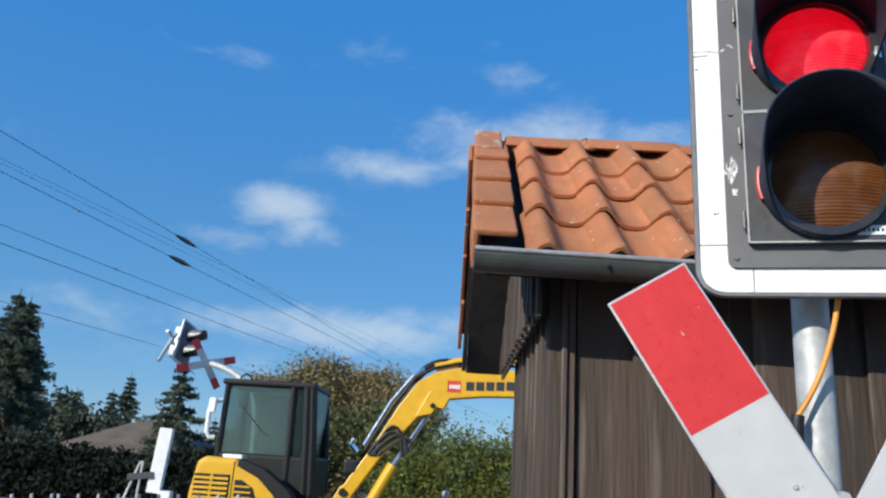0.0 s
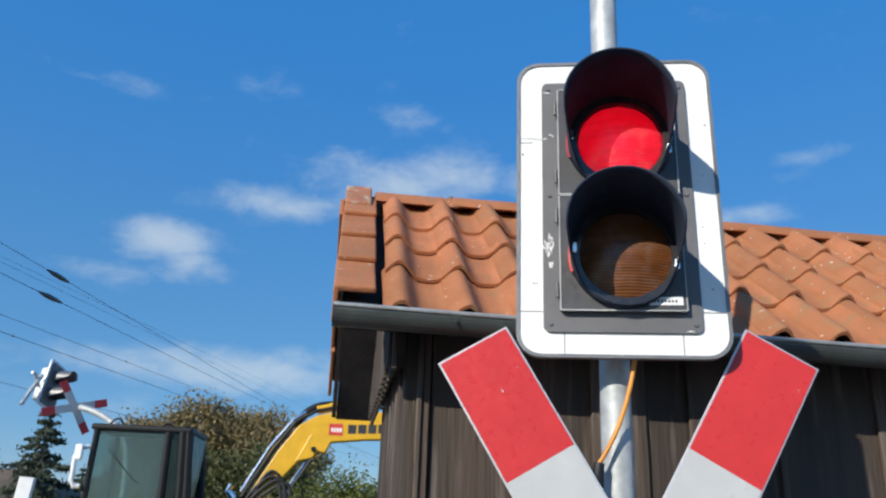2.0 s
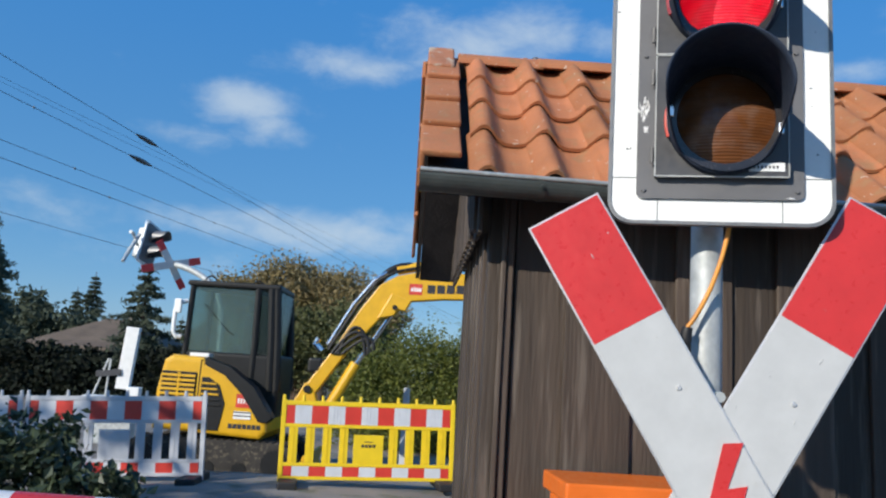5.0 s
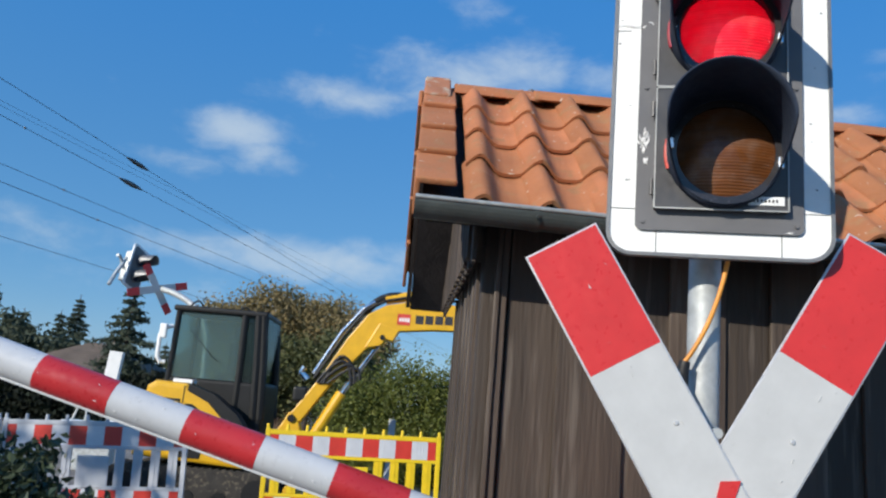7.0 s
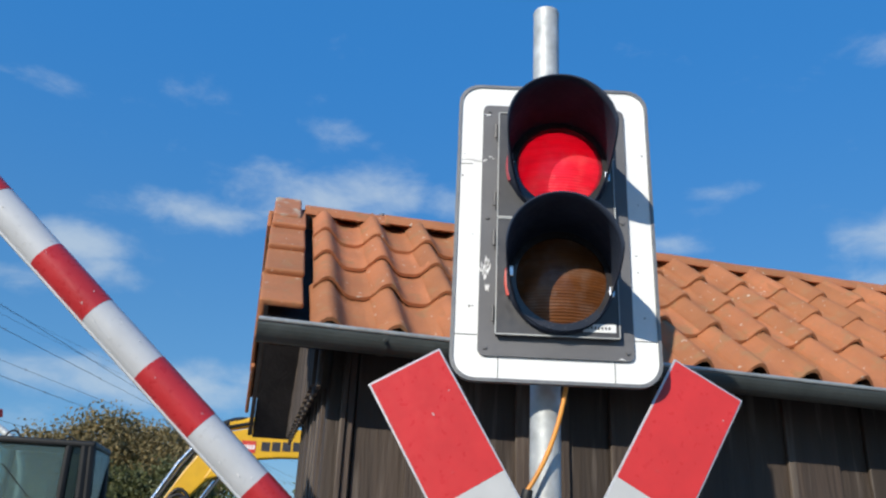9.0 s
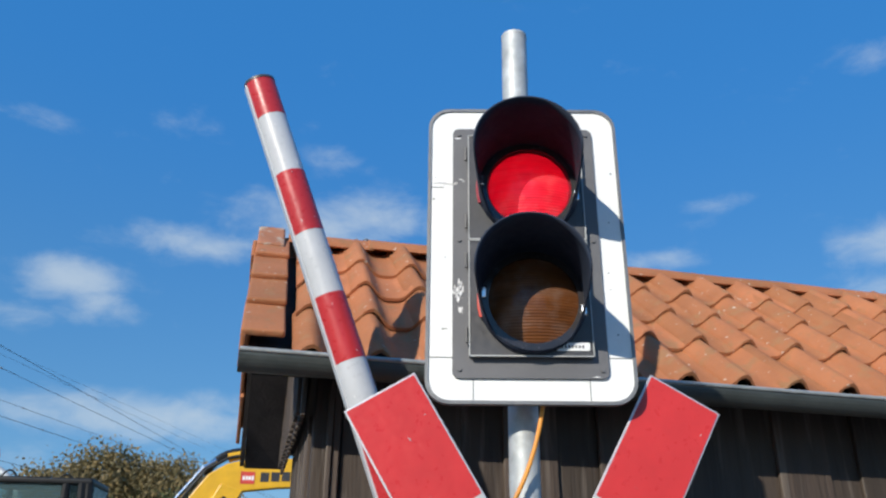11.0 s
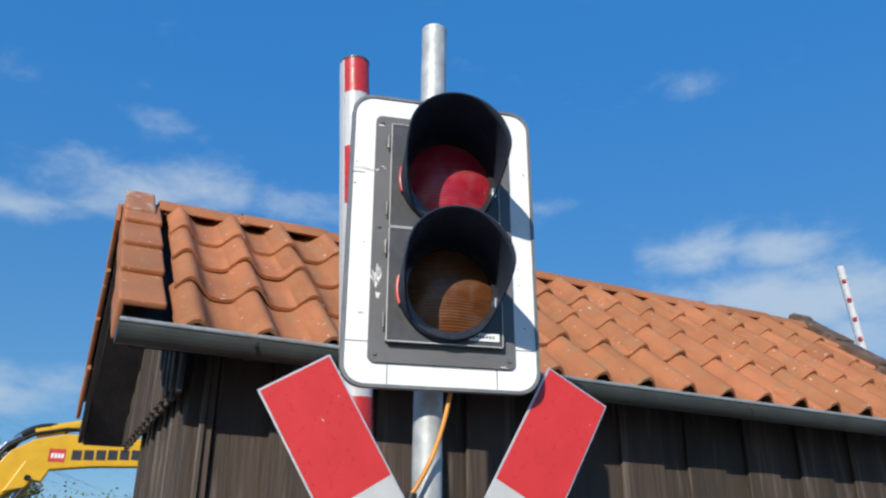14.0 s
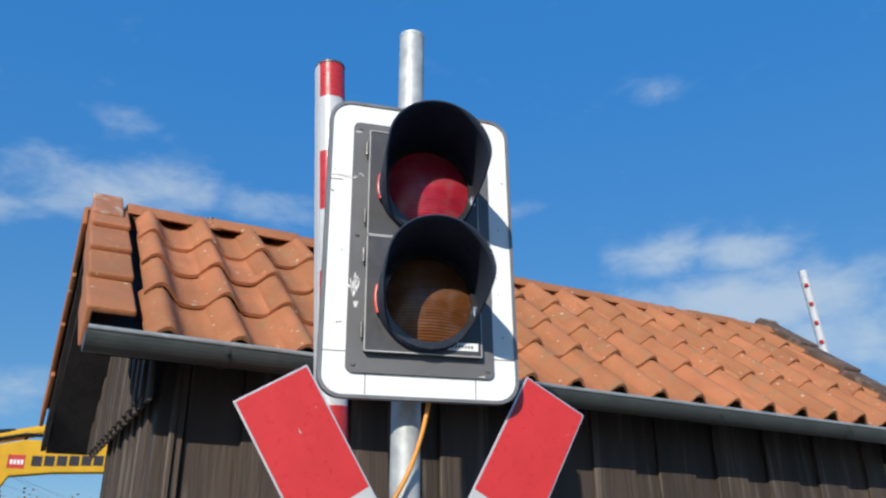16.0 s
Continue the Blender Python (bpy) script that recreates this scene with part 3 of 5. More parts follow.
    torn = [(-0.170 + scraps.gauss(0, 0.005), 2.005 + scraps.gauss(0, 0.020), scraps.uniform(0.0025, 0.008), scraps.uniform(0.005, 0.015)) for _ in range(13)]
    torn += [(-0.200 + scraps.gauss(0, 0.018), 2.302 + scraps.gauss(0, 0.003), scraps.uniform(0.002, 0.009), scraps.uniform(0.0008, 0.002)) for _ in range(12)]
    for i, (x, z, rx, rz) in enumerate((*torn, (-0.192, 2.30, 0.022, 0.003), (-0.21, 2.306, 0.010, 0.004), (-0.176, 2.296, 0.005, 0.003), (0.150, 1.800, 0.012, 0.003), (-0.17, 2.43, 0.012, 0.003))):
        part("tape_scrap", speck(x, z, rx, rz, 0.0060 if x > -0.180 else 0.0136, i), M_TAPE, sig, "torn white tape remains")
    rng = random.Random(5)
    for i in range(11):
        side = rng.choice((-1, -1, 1, 0))
        x, z = (side * rng.uniform(0.196, 0.232), rng.uniform(1.76, 2.48)) if side else (rng.uniform(-0.2, 0.2), rng.choice((rng.uniform(1.755, 1.785), rng.uniform(2.46, 2.485))))
        part("paint_chip", speck(x, z, rng.uniform(0.001, 0.0035), rng.uniform(0.001, 0.002), 0.0136, 50 + i), M_PRINT, sig)
    # brackets behind the board
    for z in (1.80, 2.40):
        part("bracket", box((-0.055, 0.031, z - 0.02), (0.045, 0.10, z + 0.02), 0.004), M_GALV, sig, "steel bracket to the post")
    # lamp insert of the red lamp, lit on its face, which turns away when the signal goes out
    insert = new("lamp_insert")
    insert.parent = sig
    insert.matrix_basis = pose(0.006, -0.020, 2.268)
    part("lit_face", lens_mesh(0.100, 0.026), M_GLOW, insert, "glowing red lamp face", m=pose(0, -0.004, 0), smooth=True)
    part("dark_back", prism([(0.1020 * math.cos(2 * math.pi * i / 40), 0.1020 * math.sin(2 * math.pi * i / 40)) for i in range(40)], -0.003, 0.006), M_MIRROR, insert)
    return insert


lamp_insert = build_signal()


# ---- diagonal cross ----
def beam(start, angle, y, name, red):
    """One beam of the cross: white with red ends, thin aluminium with a bright edge."""
    length, w = 1.425, 0.1815
    ob = new(name)
    ob.matrix_basis = pose(start[0], y, start[1], 0, angle, 0)
    part("sheet", box((-w / 2, 0, -length), (w / 2, 0.005, 0), 0.001), M_ALU, ob, "aluminium edge")
    e = 0.0045
    part("red_end", box((-w / 2 + e, -0.0022, -red), (w / 2 - e, -0.0002, -e)), M_FILM_RED, ob, "faded red reflective end")
    part("white_field", box((-w / 2 + e, -0.0020, -length + red), (w / 2 - e, -0.0002, -red - 0.0004)), M_FILM_WHITE, ob, "white reflective film with scratches")
    part("red_end", box((-w / 2 + e, -0.0022, -length + e), (w / 2 - e, -0.0002, -length + red - 0.0004)), M_FILM_RED, ob)
    rng = random.Random(int(angle) + 7)
    for i in range(16):
        x, z = rng.uniform(-0.075, 0.075), rng.uniform(-1.1, -0.04)
        part("scuff", speck(x, z, rng.uniform(0.0006, 0.0020), rng.uniform(0.0015, 0.008), -0.0022, i + int(angle)), M_FILM_WHITE, ob)
    for z in (-0.47, -0.82):
        part("rivet", tube([(0.03 if z > -0.6 else -0.02, -0.001, z), (0.03 if z > -0.6 else -0.02, -0.006, z)], [0.007, 0.004], 10), M_ALU, ob)
    return ob


def build_cross():
    cross = thing("diagonal_cross", "red and white diagonal warning cross with lightning flash", "road sign", pose(0, 0, 1.78, 0, -0.7, 0) @ pose(0, 0, -1.78))
    front = beam((-0.3445, 1.7660), -30.2, 0.0325, "front_beam", 0.303)
    back = beam((0.3725, 1.7740), 30.2, 0.0400, "back_beam", 0.315)
    front.parent = back.parent = cross
    flash = [(0.010, 1.262), (0.052, 1.266), (0.018, 1.168), (0.060, 1.176), (0.028, 1.070), (0.044, 1.078), (0.004, 1.012), (-0.010, 1.064), (0.006, 1.064), (0.020, 1.140), (-0.024, 1.122)]
    part("lightning_flash", prism(flash, 0.0272, 0.0300), M_FILM_RED, cross, "red lightning flash")
    for z in (1.30, 1.0):
        part("clamp", box((-0.06, 0.046, z - 0.025), (0.04, 0.170, z + 0.025), 0.004), M_GALV, cross, "steel clamp round the post")
    part("bolt", tube([(0.01, 0.050, 1.36), (0.01, 0.11, 1.36)], 0.012, 8), M_GALV, cross)


build_cross()

cable = thing("signal_cable", "orange cable hanging from the signal board along the post", "cable")
part("sheath", tube(curve_points((0.034, 0.052, 1.745), (0.010, 0.060, 1.60), (-0.054, 0.073, 1.508), 12), 0.0055, 10), M_CABLE, cable, smooth=True)
part("plug", tube([(-0.052, 0.073, 1.512), (-0.057, 0.075, 1.483), (-0.055, 0.080, 1.434), (-0.047, 0.095, 1.394)], [0.012, 0.015, 0.012, 0.009], 10), M_RUBBER, cable, "dark rubber plug", smooth=True)
part("tail", tube(curve_points((-0.047, 0.095, 1.404), (-0.012, 0.085, 1.325), (0.018, 0.092, 1.355), 8), 0.005, 8), M_RUBBER, cable, smooth=True)


# ---- barrier ----
PIVOT = (-0.036, 0.576, 0.916)
BOOM_YAW = math.degrees(0.167)


def build_barrier():
    machine = thing("barrier_machine", "orange barrier drive housing beside the shed wall", "barrier machine", pose(0, 0, 0, 0, 0, BOOM_YAW))
    part("cabinet", box((-0.14, 0.72, 0.045), (0.46, 1.02, 1.02), 0.015), M_ORANGE, machine, "orange painted cabinet")
    part("lid", box((-0.16, 0.70, 1.022), (0.48, 1.04, 1.08), 0.008), M_ORANGE, machine, "orange cabinet lid")
    part("door_seam", box((-0.10, 0.716, 0.15), (0.42, 0.7195, 0.97), 0.002), M_ORANGE, machine)
    part("plinth", box((-0.18, 0.68, 0.0), (0.5, 1.06, 0.05), 0.01), M_GROUND, machine, "concrete plinth")
    px, py = PIVOT[0], PIVOT[1]
    c, s = math.cos(-radians(BOOM_YAW)), math.sin(-radians(BOOM_YAW))
    lx, ly = c * px - s * py, s * px + c * py
    part("drive_shaft", tube([(lx, ly + 0.055, PIVOT[2]), (lx, 0.725, PIVOT[2])], 0.03, 16), M_GALV, machine, "steel drive shaft")
    boom = thing("barrier_boom", "red and white striped round barrier boom that rises", "barrier", pose(*PIVOT, 0, 0, BOOM_YAW))
    # the boom runs along its own -x
    L, S, R = 1.942, 0.208, 0.049
    edges = [L + 0.138] + [L - S * i for i in range(9)] + [0.12]
    for i, (a, b) in enumerate(zip(edges, edges[1:])):
        red = i % 2 == 0
        bm = tube([(-b, 0, 0), (-a, 0, 0)], R if red else R - 0.0006, 36)
        o = part("red_stripe" if red else "white_stripe", bm, M_BAR_RED if red else M_BAR_WHITE, boom)
        for p in o.data.polygons:
            p.use_smooth = len(p.vertices) == 4
    part("end_cap", ring_mesh(0.046, 0.0505, -0.004, 0.004, 36), M_HOUSING, boom, "thin dark end rim", m=pose(-(L + 0.137), 0, 0, 0, 0, 90))
    # added white strip that imitates the sun's highlight along the raised boom
    part("back_strip", box((-(L + 0.13), -0.0185, -0.0515), (-0.12, 0.0150, -0.0450), 0.002), M_BAR_WHITE, boom, "white strip along the underside, standing in for a sun glint")
    part("sleeve", tube([(-0.20, 0, 0), (0.14, 0, 0)], 0.058, 24), M_GALV, boom, "steel clamp sleeve")
    part("hub", tube([(0, -0.06, 0), (0, 0.056, 0)], 0.07, 24), M_GALV, boom, "steel pivot hub")
    rng = random.Random(3)
    for i in range(16):
        x = -rng.uniform(0.6, L)
        a = rng.uniform(-2.2, -0.9)
        bm = speck(0, 0, rng.uniform(0.0012, 0.004), rng.uniform(0.0012, 0.003), 0, i)
        part("scuff", bm, M_TAPE, boom, m=pose(x, R * math.sin(a) * 1.002, R * math.cos(a) * 1.002, math.degrees(-a) - 90, 0, 0))
    return boom


barrier_boom = build_barrier()


# ---- timber shed with pantile roof ----
SHED = pose(-0.7685, 0.699, 0, 0, 0, 7.88)
SLOPE, ROOF_LEN, RIDGE_V, RIDGE_Z = 41.0, 4.36, 1.012, 2.80      # the plane on which the tiles lie
EAVE_V, WALL_V, WALL_U0, WALL_U1 = 0.05, 0.36, 0.272, 4.20
BACK_V = 2 * RIDGE_V
TILE_W = 0.2242


def plane_z(v):
    return RIDGE_Z - abs(v - RIDGE_V) * math.tan(radians(SLOPE))


def tile_profile(s):
    """Height across one tile: a round roll, then a wide trough."""
    c = math.cos(2 * math.pi * s / TILE_W)
    return 0.034 * c + 0.0085 * math.cos(4 * math.pi * s / TILE_W) + 0.038


def pantile_mesh(length, left=-0.060):
    """A pantile with its roll at x = 0 and its lower end at y = 0, lifted there over the tile below."""
    bm = bmesh.new()
    n, grid = 17, []
    s_vals = [left + (TILE_W - 0.030 - left) * i / (n - 1) for i in range(n)]
    for lift in (0.0, -0.014):
        rows = []
        for y in (0.0, 0.012, length):
            up = 0.030 * (1 - y / length) + (0.006 if y > 0 else 0.0)
            rows.append([bm.verts.new((s, y, tile_profile(s) + up + lift + (0.003 if s < -0.02 else 0.0))) for s in s_vals])
        grid.append(rows)
    for k, rows in enumerate(grid):
        for j in range(2):
            for i in range(n - 1):
                q = (rows[j][i], rows[j][i + 1], rows[j + 1][i + 1], rows[j + 1][i])
                bm.faces.new(q if k == 0 else q[::-1])
    top, low = grid
    for j in (0, 2):
        for i in range(n - 1):
            bm.faces.new((top[j][i], low[j][i], low[j][i + 1], top[j][i + 1]))
    for i in (0, n - 1):
        for j in range(2):
            bm.faces.new((top[j][i], top[j + 1][i], low[j + 1][i], low[j][i]))
    bmesh.ops.recalc_face_normals(bm, faces=bm.faces)
    for e in bm.edges:
        e.smooth = e.calc_face_angle(0.0) < 0.8
    return bm


def mesh_of(bm, name, mat, smooth=False):
    me = bpy.data.meshes.new(name)
    bm.to_mesh(me)
    bm.free()
    me.materials.append(mat)
    for p in me.polygons:
        p.use_smooth = smooth
    return me


def piece(name, me, parent, m):
    ob = new(name, me)
    ob.parent, ob.matrix_basis = parent, m
    return ob


def build_shed():
    shed = thing("timber_shed", "small dark-stained timber shed with orange pantile roof and zinc gutter", "shed", SHED)
    rng = random.Random(11)
    # walls: dark core with board-on-board cladding
    core = [(WALL_V + 0.02, 0), (BACK_V - WALL_V - 0.02, 0), (BACK_V - WALL_V - 0.02, plane_z(WALL_V) - 0.10), (RIDGE_V, RIDGE_Z - 0.10), (WALL_V + 0.02, plane_z(WALL_V) - 0.10)]
    bm = bmesh.new()
    a = [bm.verts.new((WALL_U0 + 0.03, y, z)) for y, z in core]
    b = [bm.verts.new((WALL_U1 - 0.03, y, z)) for y, z in core]
    bm.faces.new(a), bm.faces.new(b[::-1])
    for i in range(5):
        bm.faces.new((a[i], b[i], b[(i + 1) % 5], a[(i + 1) % 5]))
    bmesh.ops.recalc_face_normals(bm, faces=bm.faces)
    part("wall_core", bm, M_WOOD_DARK, shed, "dark timber wall behind the boards")
    # front boards
    u, k = WALL_U0 + 0.09, 0
    front_top = plane_z(WALL_V) - 0.06
    while u < WALL_U1 - 0.05:
        w = rng.uniform(0.175, 0.225)
        y0 = WALL_V - (0.022 if k % 2 else 0.0)
        w2 = min(w + (0.02 if k % 2 else 0.0), WALL_U1 - u)
        part("board", box((u - (0.01 if k % 2 else 0), y0 - 0.001, 0.03 + rng.uniform(0, 0.01)), (u + w2 - 0.004, y0 + 0.021, front_top), 0.003, seg=1), M_WOOD, shed)
        u, k = u + w - (0.012 if k % 2 else 0.0), k + 1
    # corner post of stepped boards
    for i, (du, dv, w) in enumerate(((0.0, -0.010, 0.05), (0.045, -0.026, 0.022), (0.066, -0.012, 0.03))):
        part("corner_board", box((WALL_U0 + du - 0.012, WALL_V + dv - 0.012, 0.02), (WALL_U0 + du + w - 0.014, WALL_V + 0.02, front_top), 0.004, seg=1), M_WOOD, shed)
    # gable boards, lower part and overlapping upper part with toothed lower ends
    for u_wall, sign in ((WALL_U0, -1), (WALL_U1, 1)):
        v, k = WALL_V, 0
        while v < BACK_V - WALL_V - 0.03:
            w = rng.uniform(0.07, 0.10) if sign < 0 else 0.16
            off = 0.012 if k % 2 else 0.0
            part("board", box((u_wall + sign * (0.004 + off) - 0.009, v, 0.03), (u_wall + sign * (0.004 + off) + 0.009, v + w - 0.003, 1.92), 0.003, seg=1), M_WOOD, shed)
            v, k = v + w, k + 1
        v, k = WALL_V - 0.17, 0
        while v < BACK_V - WALL_V + 0.15:
            w = 0.062
            top = min(plane_z(v), plane_z(v + w)) - 0.05
            off = 0.014 if k % 2 else 0.0
            if top > 1.90:
                lo = (u_wall + sign * (0.062 + off) - 0.008, v, 1.872 + (0.02 if k % 2 else 0.0))
                part("gable_board", box(lo, (u_wall + sign * (0.062 + off) + 0.008, v + w - 0.004, max(top, 1.92)), 0.003, seg=1), M_WOOD, shed)
            v, k = v + w, k + 1
    part("board", box((WALL_U0, BACK_V - WALL_V - 0.02, 0.03), (WALL_U1, BACK_V - WALL_V, 1.95), 0.004), M_WOOD, shed, "plain back cladding")
    # roof deck, barge boards and rafters
    roof = new("roof")
    roof.parent = shed
    tan = math.tan(radians(SLOPE))
    for side in (1, -1):
        v0 = EAVE_V if side > 0 else BACK_V - EAVE_V
        ve = v0 + 0.085 * side
        vv = [(ve, plane_z(ve) - 0.030), (RIDGE_V, RIDGE_Z - 0.030), (RIDGE_V, RIDGE_Z - 0.052), (ve, plane_z(ve) - 0.052)]
        bm = bmesh.new()
        a = [bm.verts.new((0.03, y, z)) for y, z in vv]
        b = [bm.verts.new((ROOF_LEN - 0.03, y, z)) for y, z in vv]
        bm.faces.new(a), bm.faces.new(b[::-1])
        for i in range(4):
            bm.faces.new((a[i], b[i], b[(i + 1) % 4], a[(i + 1) % 4]))
        bmesh.ops.recalc_face_normals(bm, faces=bm.faces)
        part("roof_deck", bm, M_WOOD_DARK, roof, "dark roof boarding seen from below")
        for u0 in (0.012 if side > 0 else -0.010, ROOF_LEN - 0.034):
            toe = 0.065 if side > 0 else 0.0
            vv2 = [(v0, plane_z(v0) + 0.01 + 0.3 * toe), (RIDGE_V, RIDGE_Z + 0.01), (RIDGE_V, RIDGE_Z - 0.15), (v0 + 0.13 * side, plane_z(v0) - 0.02 + toe), (v0 + 0.02 * side, plane_z(v0) - 0.045 + toe)]
            bm = bmesh.new()
            a = [bm.verts.new((u0, y, z)) for y, z in vv2]
            b = [bm.verts.new((u0 + 0.022, y, z)) for y, z in vv2]
            bm.faces.new(a), bm.faces.new(b[::-1])
            for i in range(5):
                bm.faces.new((a[i], b[i], b[(i + 1) % 5], a[(i + 1) % 5]))
            bmesh.ops.recalc_face_normals(bm, faces=bm.faces)
            part("barge_board", bm, M_WOOD_DARK, roof, "black-stained barge board")
        if side < 0:
            # boxed soffit of the back slope beside the gable
            for u0, u1 in ((0.014, 0.20), (ROOF_LEN - 0.13, ROOF_LEN - 0.036)):
                drop = [(v0 - 0.035, plane_z(v0) - 0.024), (RIDGE_V + 0.05, RIDGE_Z - 0.10), (RIDGE_V + 0.05, RIDGE_Z - 0.30), (v0 - 0.035, plane_z(v0) - 0.056)]
                bm = bmesh.new()
                a = [bm.verts.new((u0, y, z)) for y, z in drop]
                b = [bm.verts.new((u1, y, z)) for y, z in drop]
                bm.faces.new(a), bm.faces.new(b[::-1])
                for i in range(4):
                    bm.faces.new((a[i], b[i], b[(i + 1) % 4], a[(i + 1) % 4]))
                bmesh.ops.recalc_face_normals(bm, faces=bm.faces)
                part("soffit", bm, M_WOOD_DARK, roof, "dark boxed soffit under the verge")
        for i in range(0 if side > 0 else 7):
            u = 0.30 + i * 0.55
            vv3 = [(v0 + 0.03 * side, plane_z(v0) - 0.053), (RIDGE_V, RIDGE_Z - 0.053), (RIDGE_V, RIDGE_Z - 0.14), (v0 + 0.03 * side, plane_z(v0) - 0.13)]
            bm = bmesh.new()
            a = [bm.verts.new((u, y, z)) for y, z in vv3]
            b = [bm.verts.new((u + 0.06, y, z)) for y, z in vv3]
            bm.faces.new(a), bm.faces.new(b[::-1])
            for q in range(4):
                bm.faces.new((a[q], b[q], b[(q + 1) % 4], a[(q + 1) % 4]))
            bmesh.ops.recalc_face_normals(bm, faces=bm.faces)
            part("rafter", bm, M_WOOD_DARK, roof)
    # gutter: half-round trough with a rolled front lip, joints and end cap
    gv, gz, gr = 0.056, 2.002, 0.055

    def fall(u):
        return 0.029 - 0.0092 * u

    for u0, u1 in ((-0.012, 2.35), (2.352, ROOF_LEN + 0.01)):
        bm = bmesh.new()
        prof = [(gv - gr * math.cos(a), gz - gr * math.sin(a) * 1.05) for a in (math.pi * i / 14 for i in range(15))]
        prof += [(gv + (gr - 0.003) * math.cos(a), gz - (gr - 0.003) * math.sin(a) * 1.05) for a in (math.pi * i / 14 for i in range(15))]
        a = [bm.verts.new((u0, y, z + fall(u0))) for y, z in prof]
        b = [bm.verts.new((u1, y, z + fall(u1))) for y, z in prof]
        n = len(prof)
        for i in range(n):
            bm.faces.new((a[i], b[i], b[(i + 1) % n], a[(i + 1) % n]))
        bmesh.ops.recalc_face_normals(bm, faces=bm.faces)
        gutter = part("gutter", bm, M_ZINC, roof, "weathered grey zinc half-round gutter", smooth=False)
        part("lip", tube([(u0, gv - gr, gz + 0.004 + fall(u0)), (u1, gv - gr, gz + 0.004 + fall(u1))], 0.008, 12), M_LIP, gutter, smooth=True)
        for u in ([0.392, 1.40] if u0 < 1 else [2.556, 3.45]):
            strap = [(u, gv - (gr + 0.003) * math.cos(a), gz + fall(u) - (gr + 0.003) * math.sin(a) * 1.05) for a in (math.pi * i / 14 for i in range(15))]
            bm = bmesh.new()
            lv = [bm.verts.new((x - 0.012, y, z)) for x, y, z in strap]
            rv = [bm.verts.new((x + 0.012, y, z)) for x, y, z in strap]
            for i in range(14):
                bm.faces.new((lv[i], rv[i], rv[i + 1], lv[i + 1]))
            part("gutter_joint", bm, M_ZINC, gutter, smooth=True)
            part("joint_bolt", tube([(u, gv - gr * 0.98, gz + fall(u) - 0.022), (u, gv - gr * 1.12, gz + fall(u) - 0.025)], 0.006, 8), M_ZINC, gutter)
    capo = [(gv - gr * math.cos(math.pi * i / 14), gz - gr * 1.05 * math.sin(math.pi * i / 14)) for i in range(15)]
    for u in (-0.012, ROOF_LEN + 0.01):
        bm = bmesh.new()
        a = [bm.verts.new((u - 0.002, y, z + fall(u))) for y, z in capo]
        b = [bm.verts.new((u + 0.002, y, z + fall(u))) for y, z in capo]
        bm.faces.new(a), bm.faces.new(b[::-1])
        for i in range(15):
            bm.faces.new((a[i], b[i], b[(i + 1) % 15], a[(i + 1) % 15]))
        bmesh.ops.recalc_face_normals(bm, faces=bm.faces)
        part("gutter_end", bm, M_ZINC, roof)
    return shed, roof, rng


shed, shed_roof, shed_rng = build_shed()


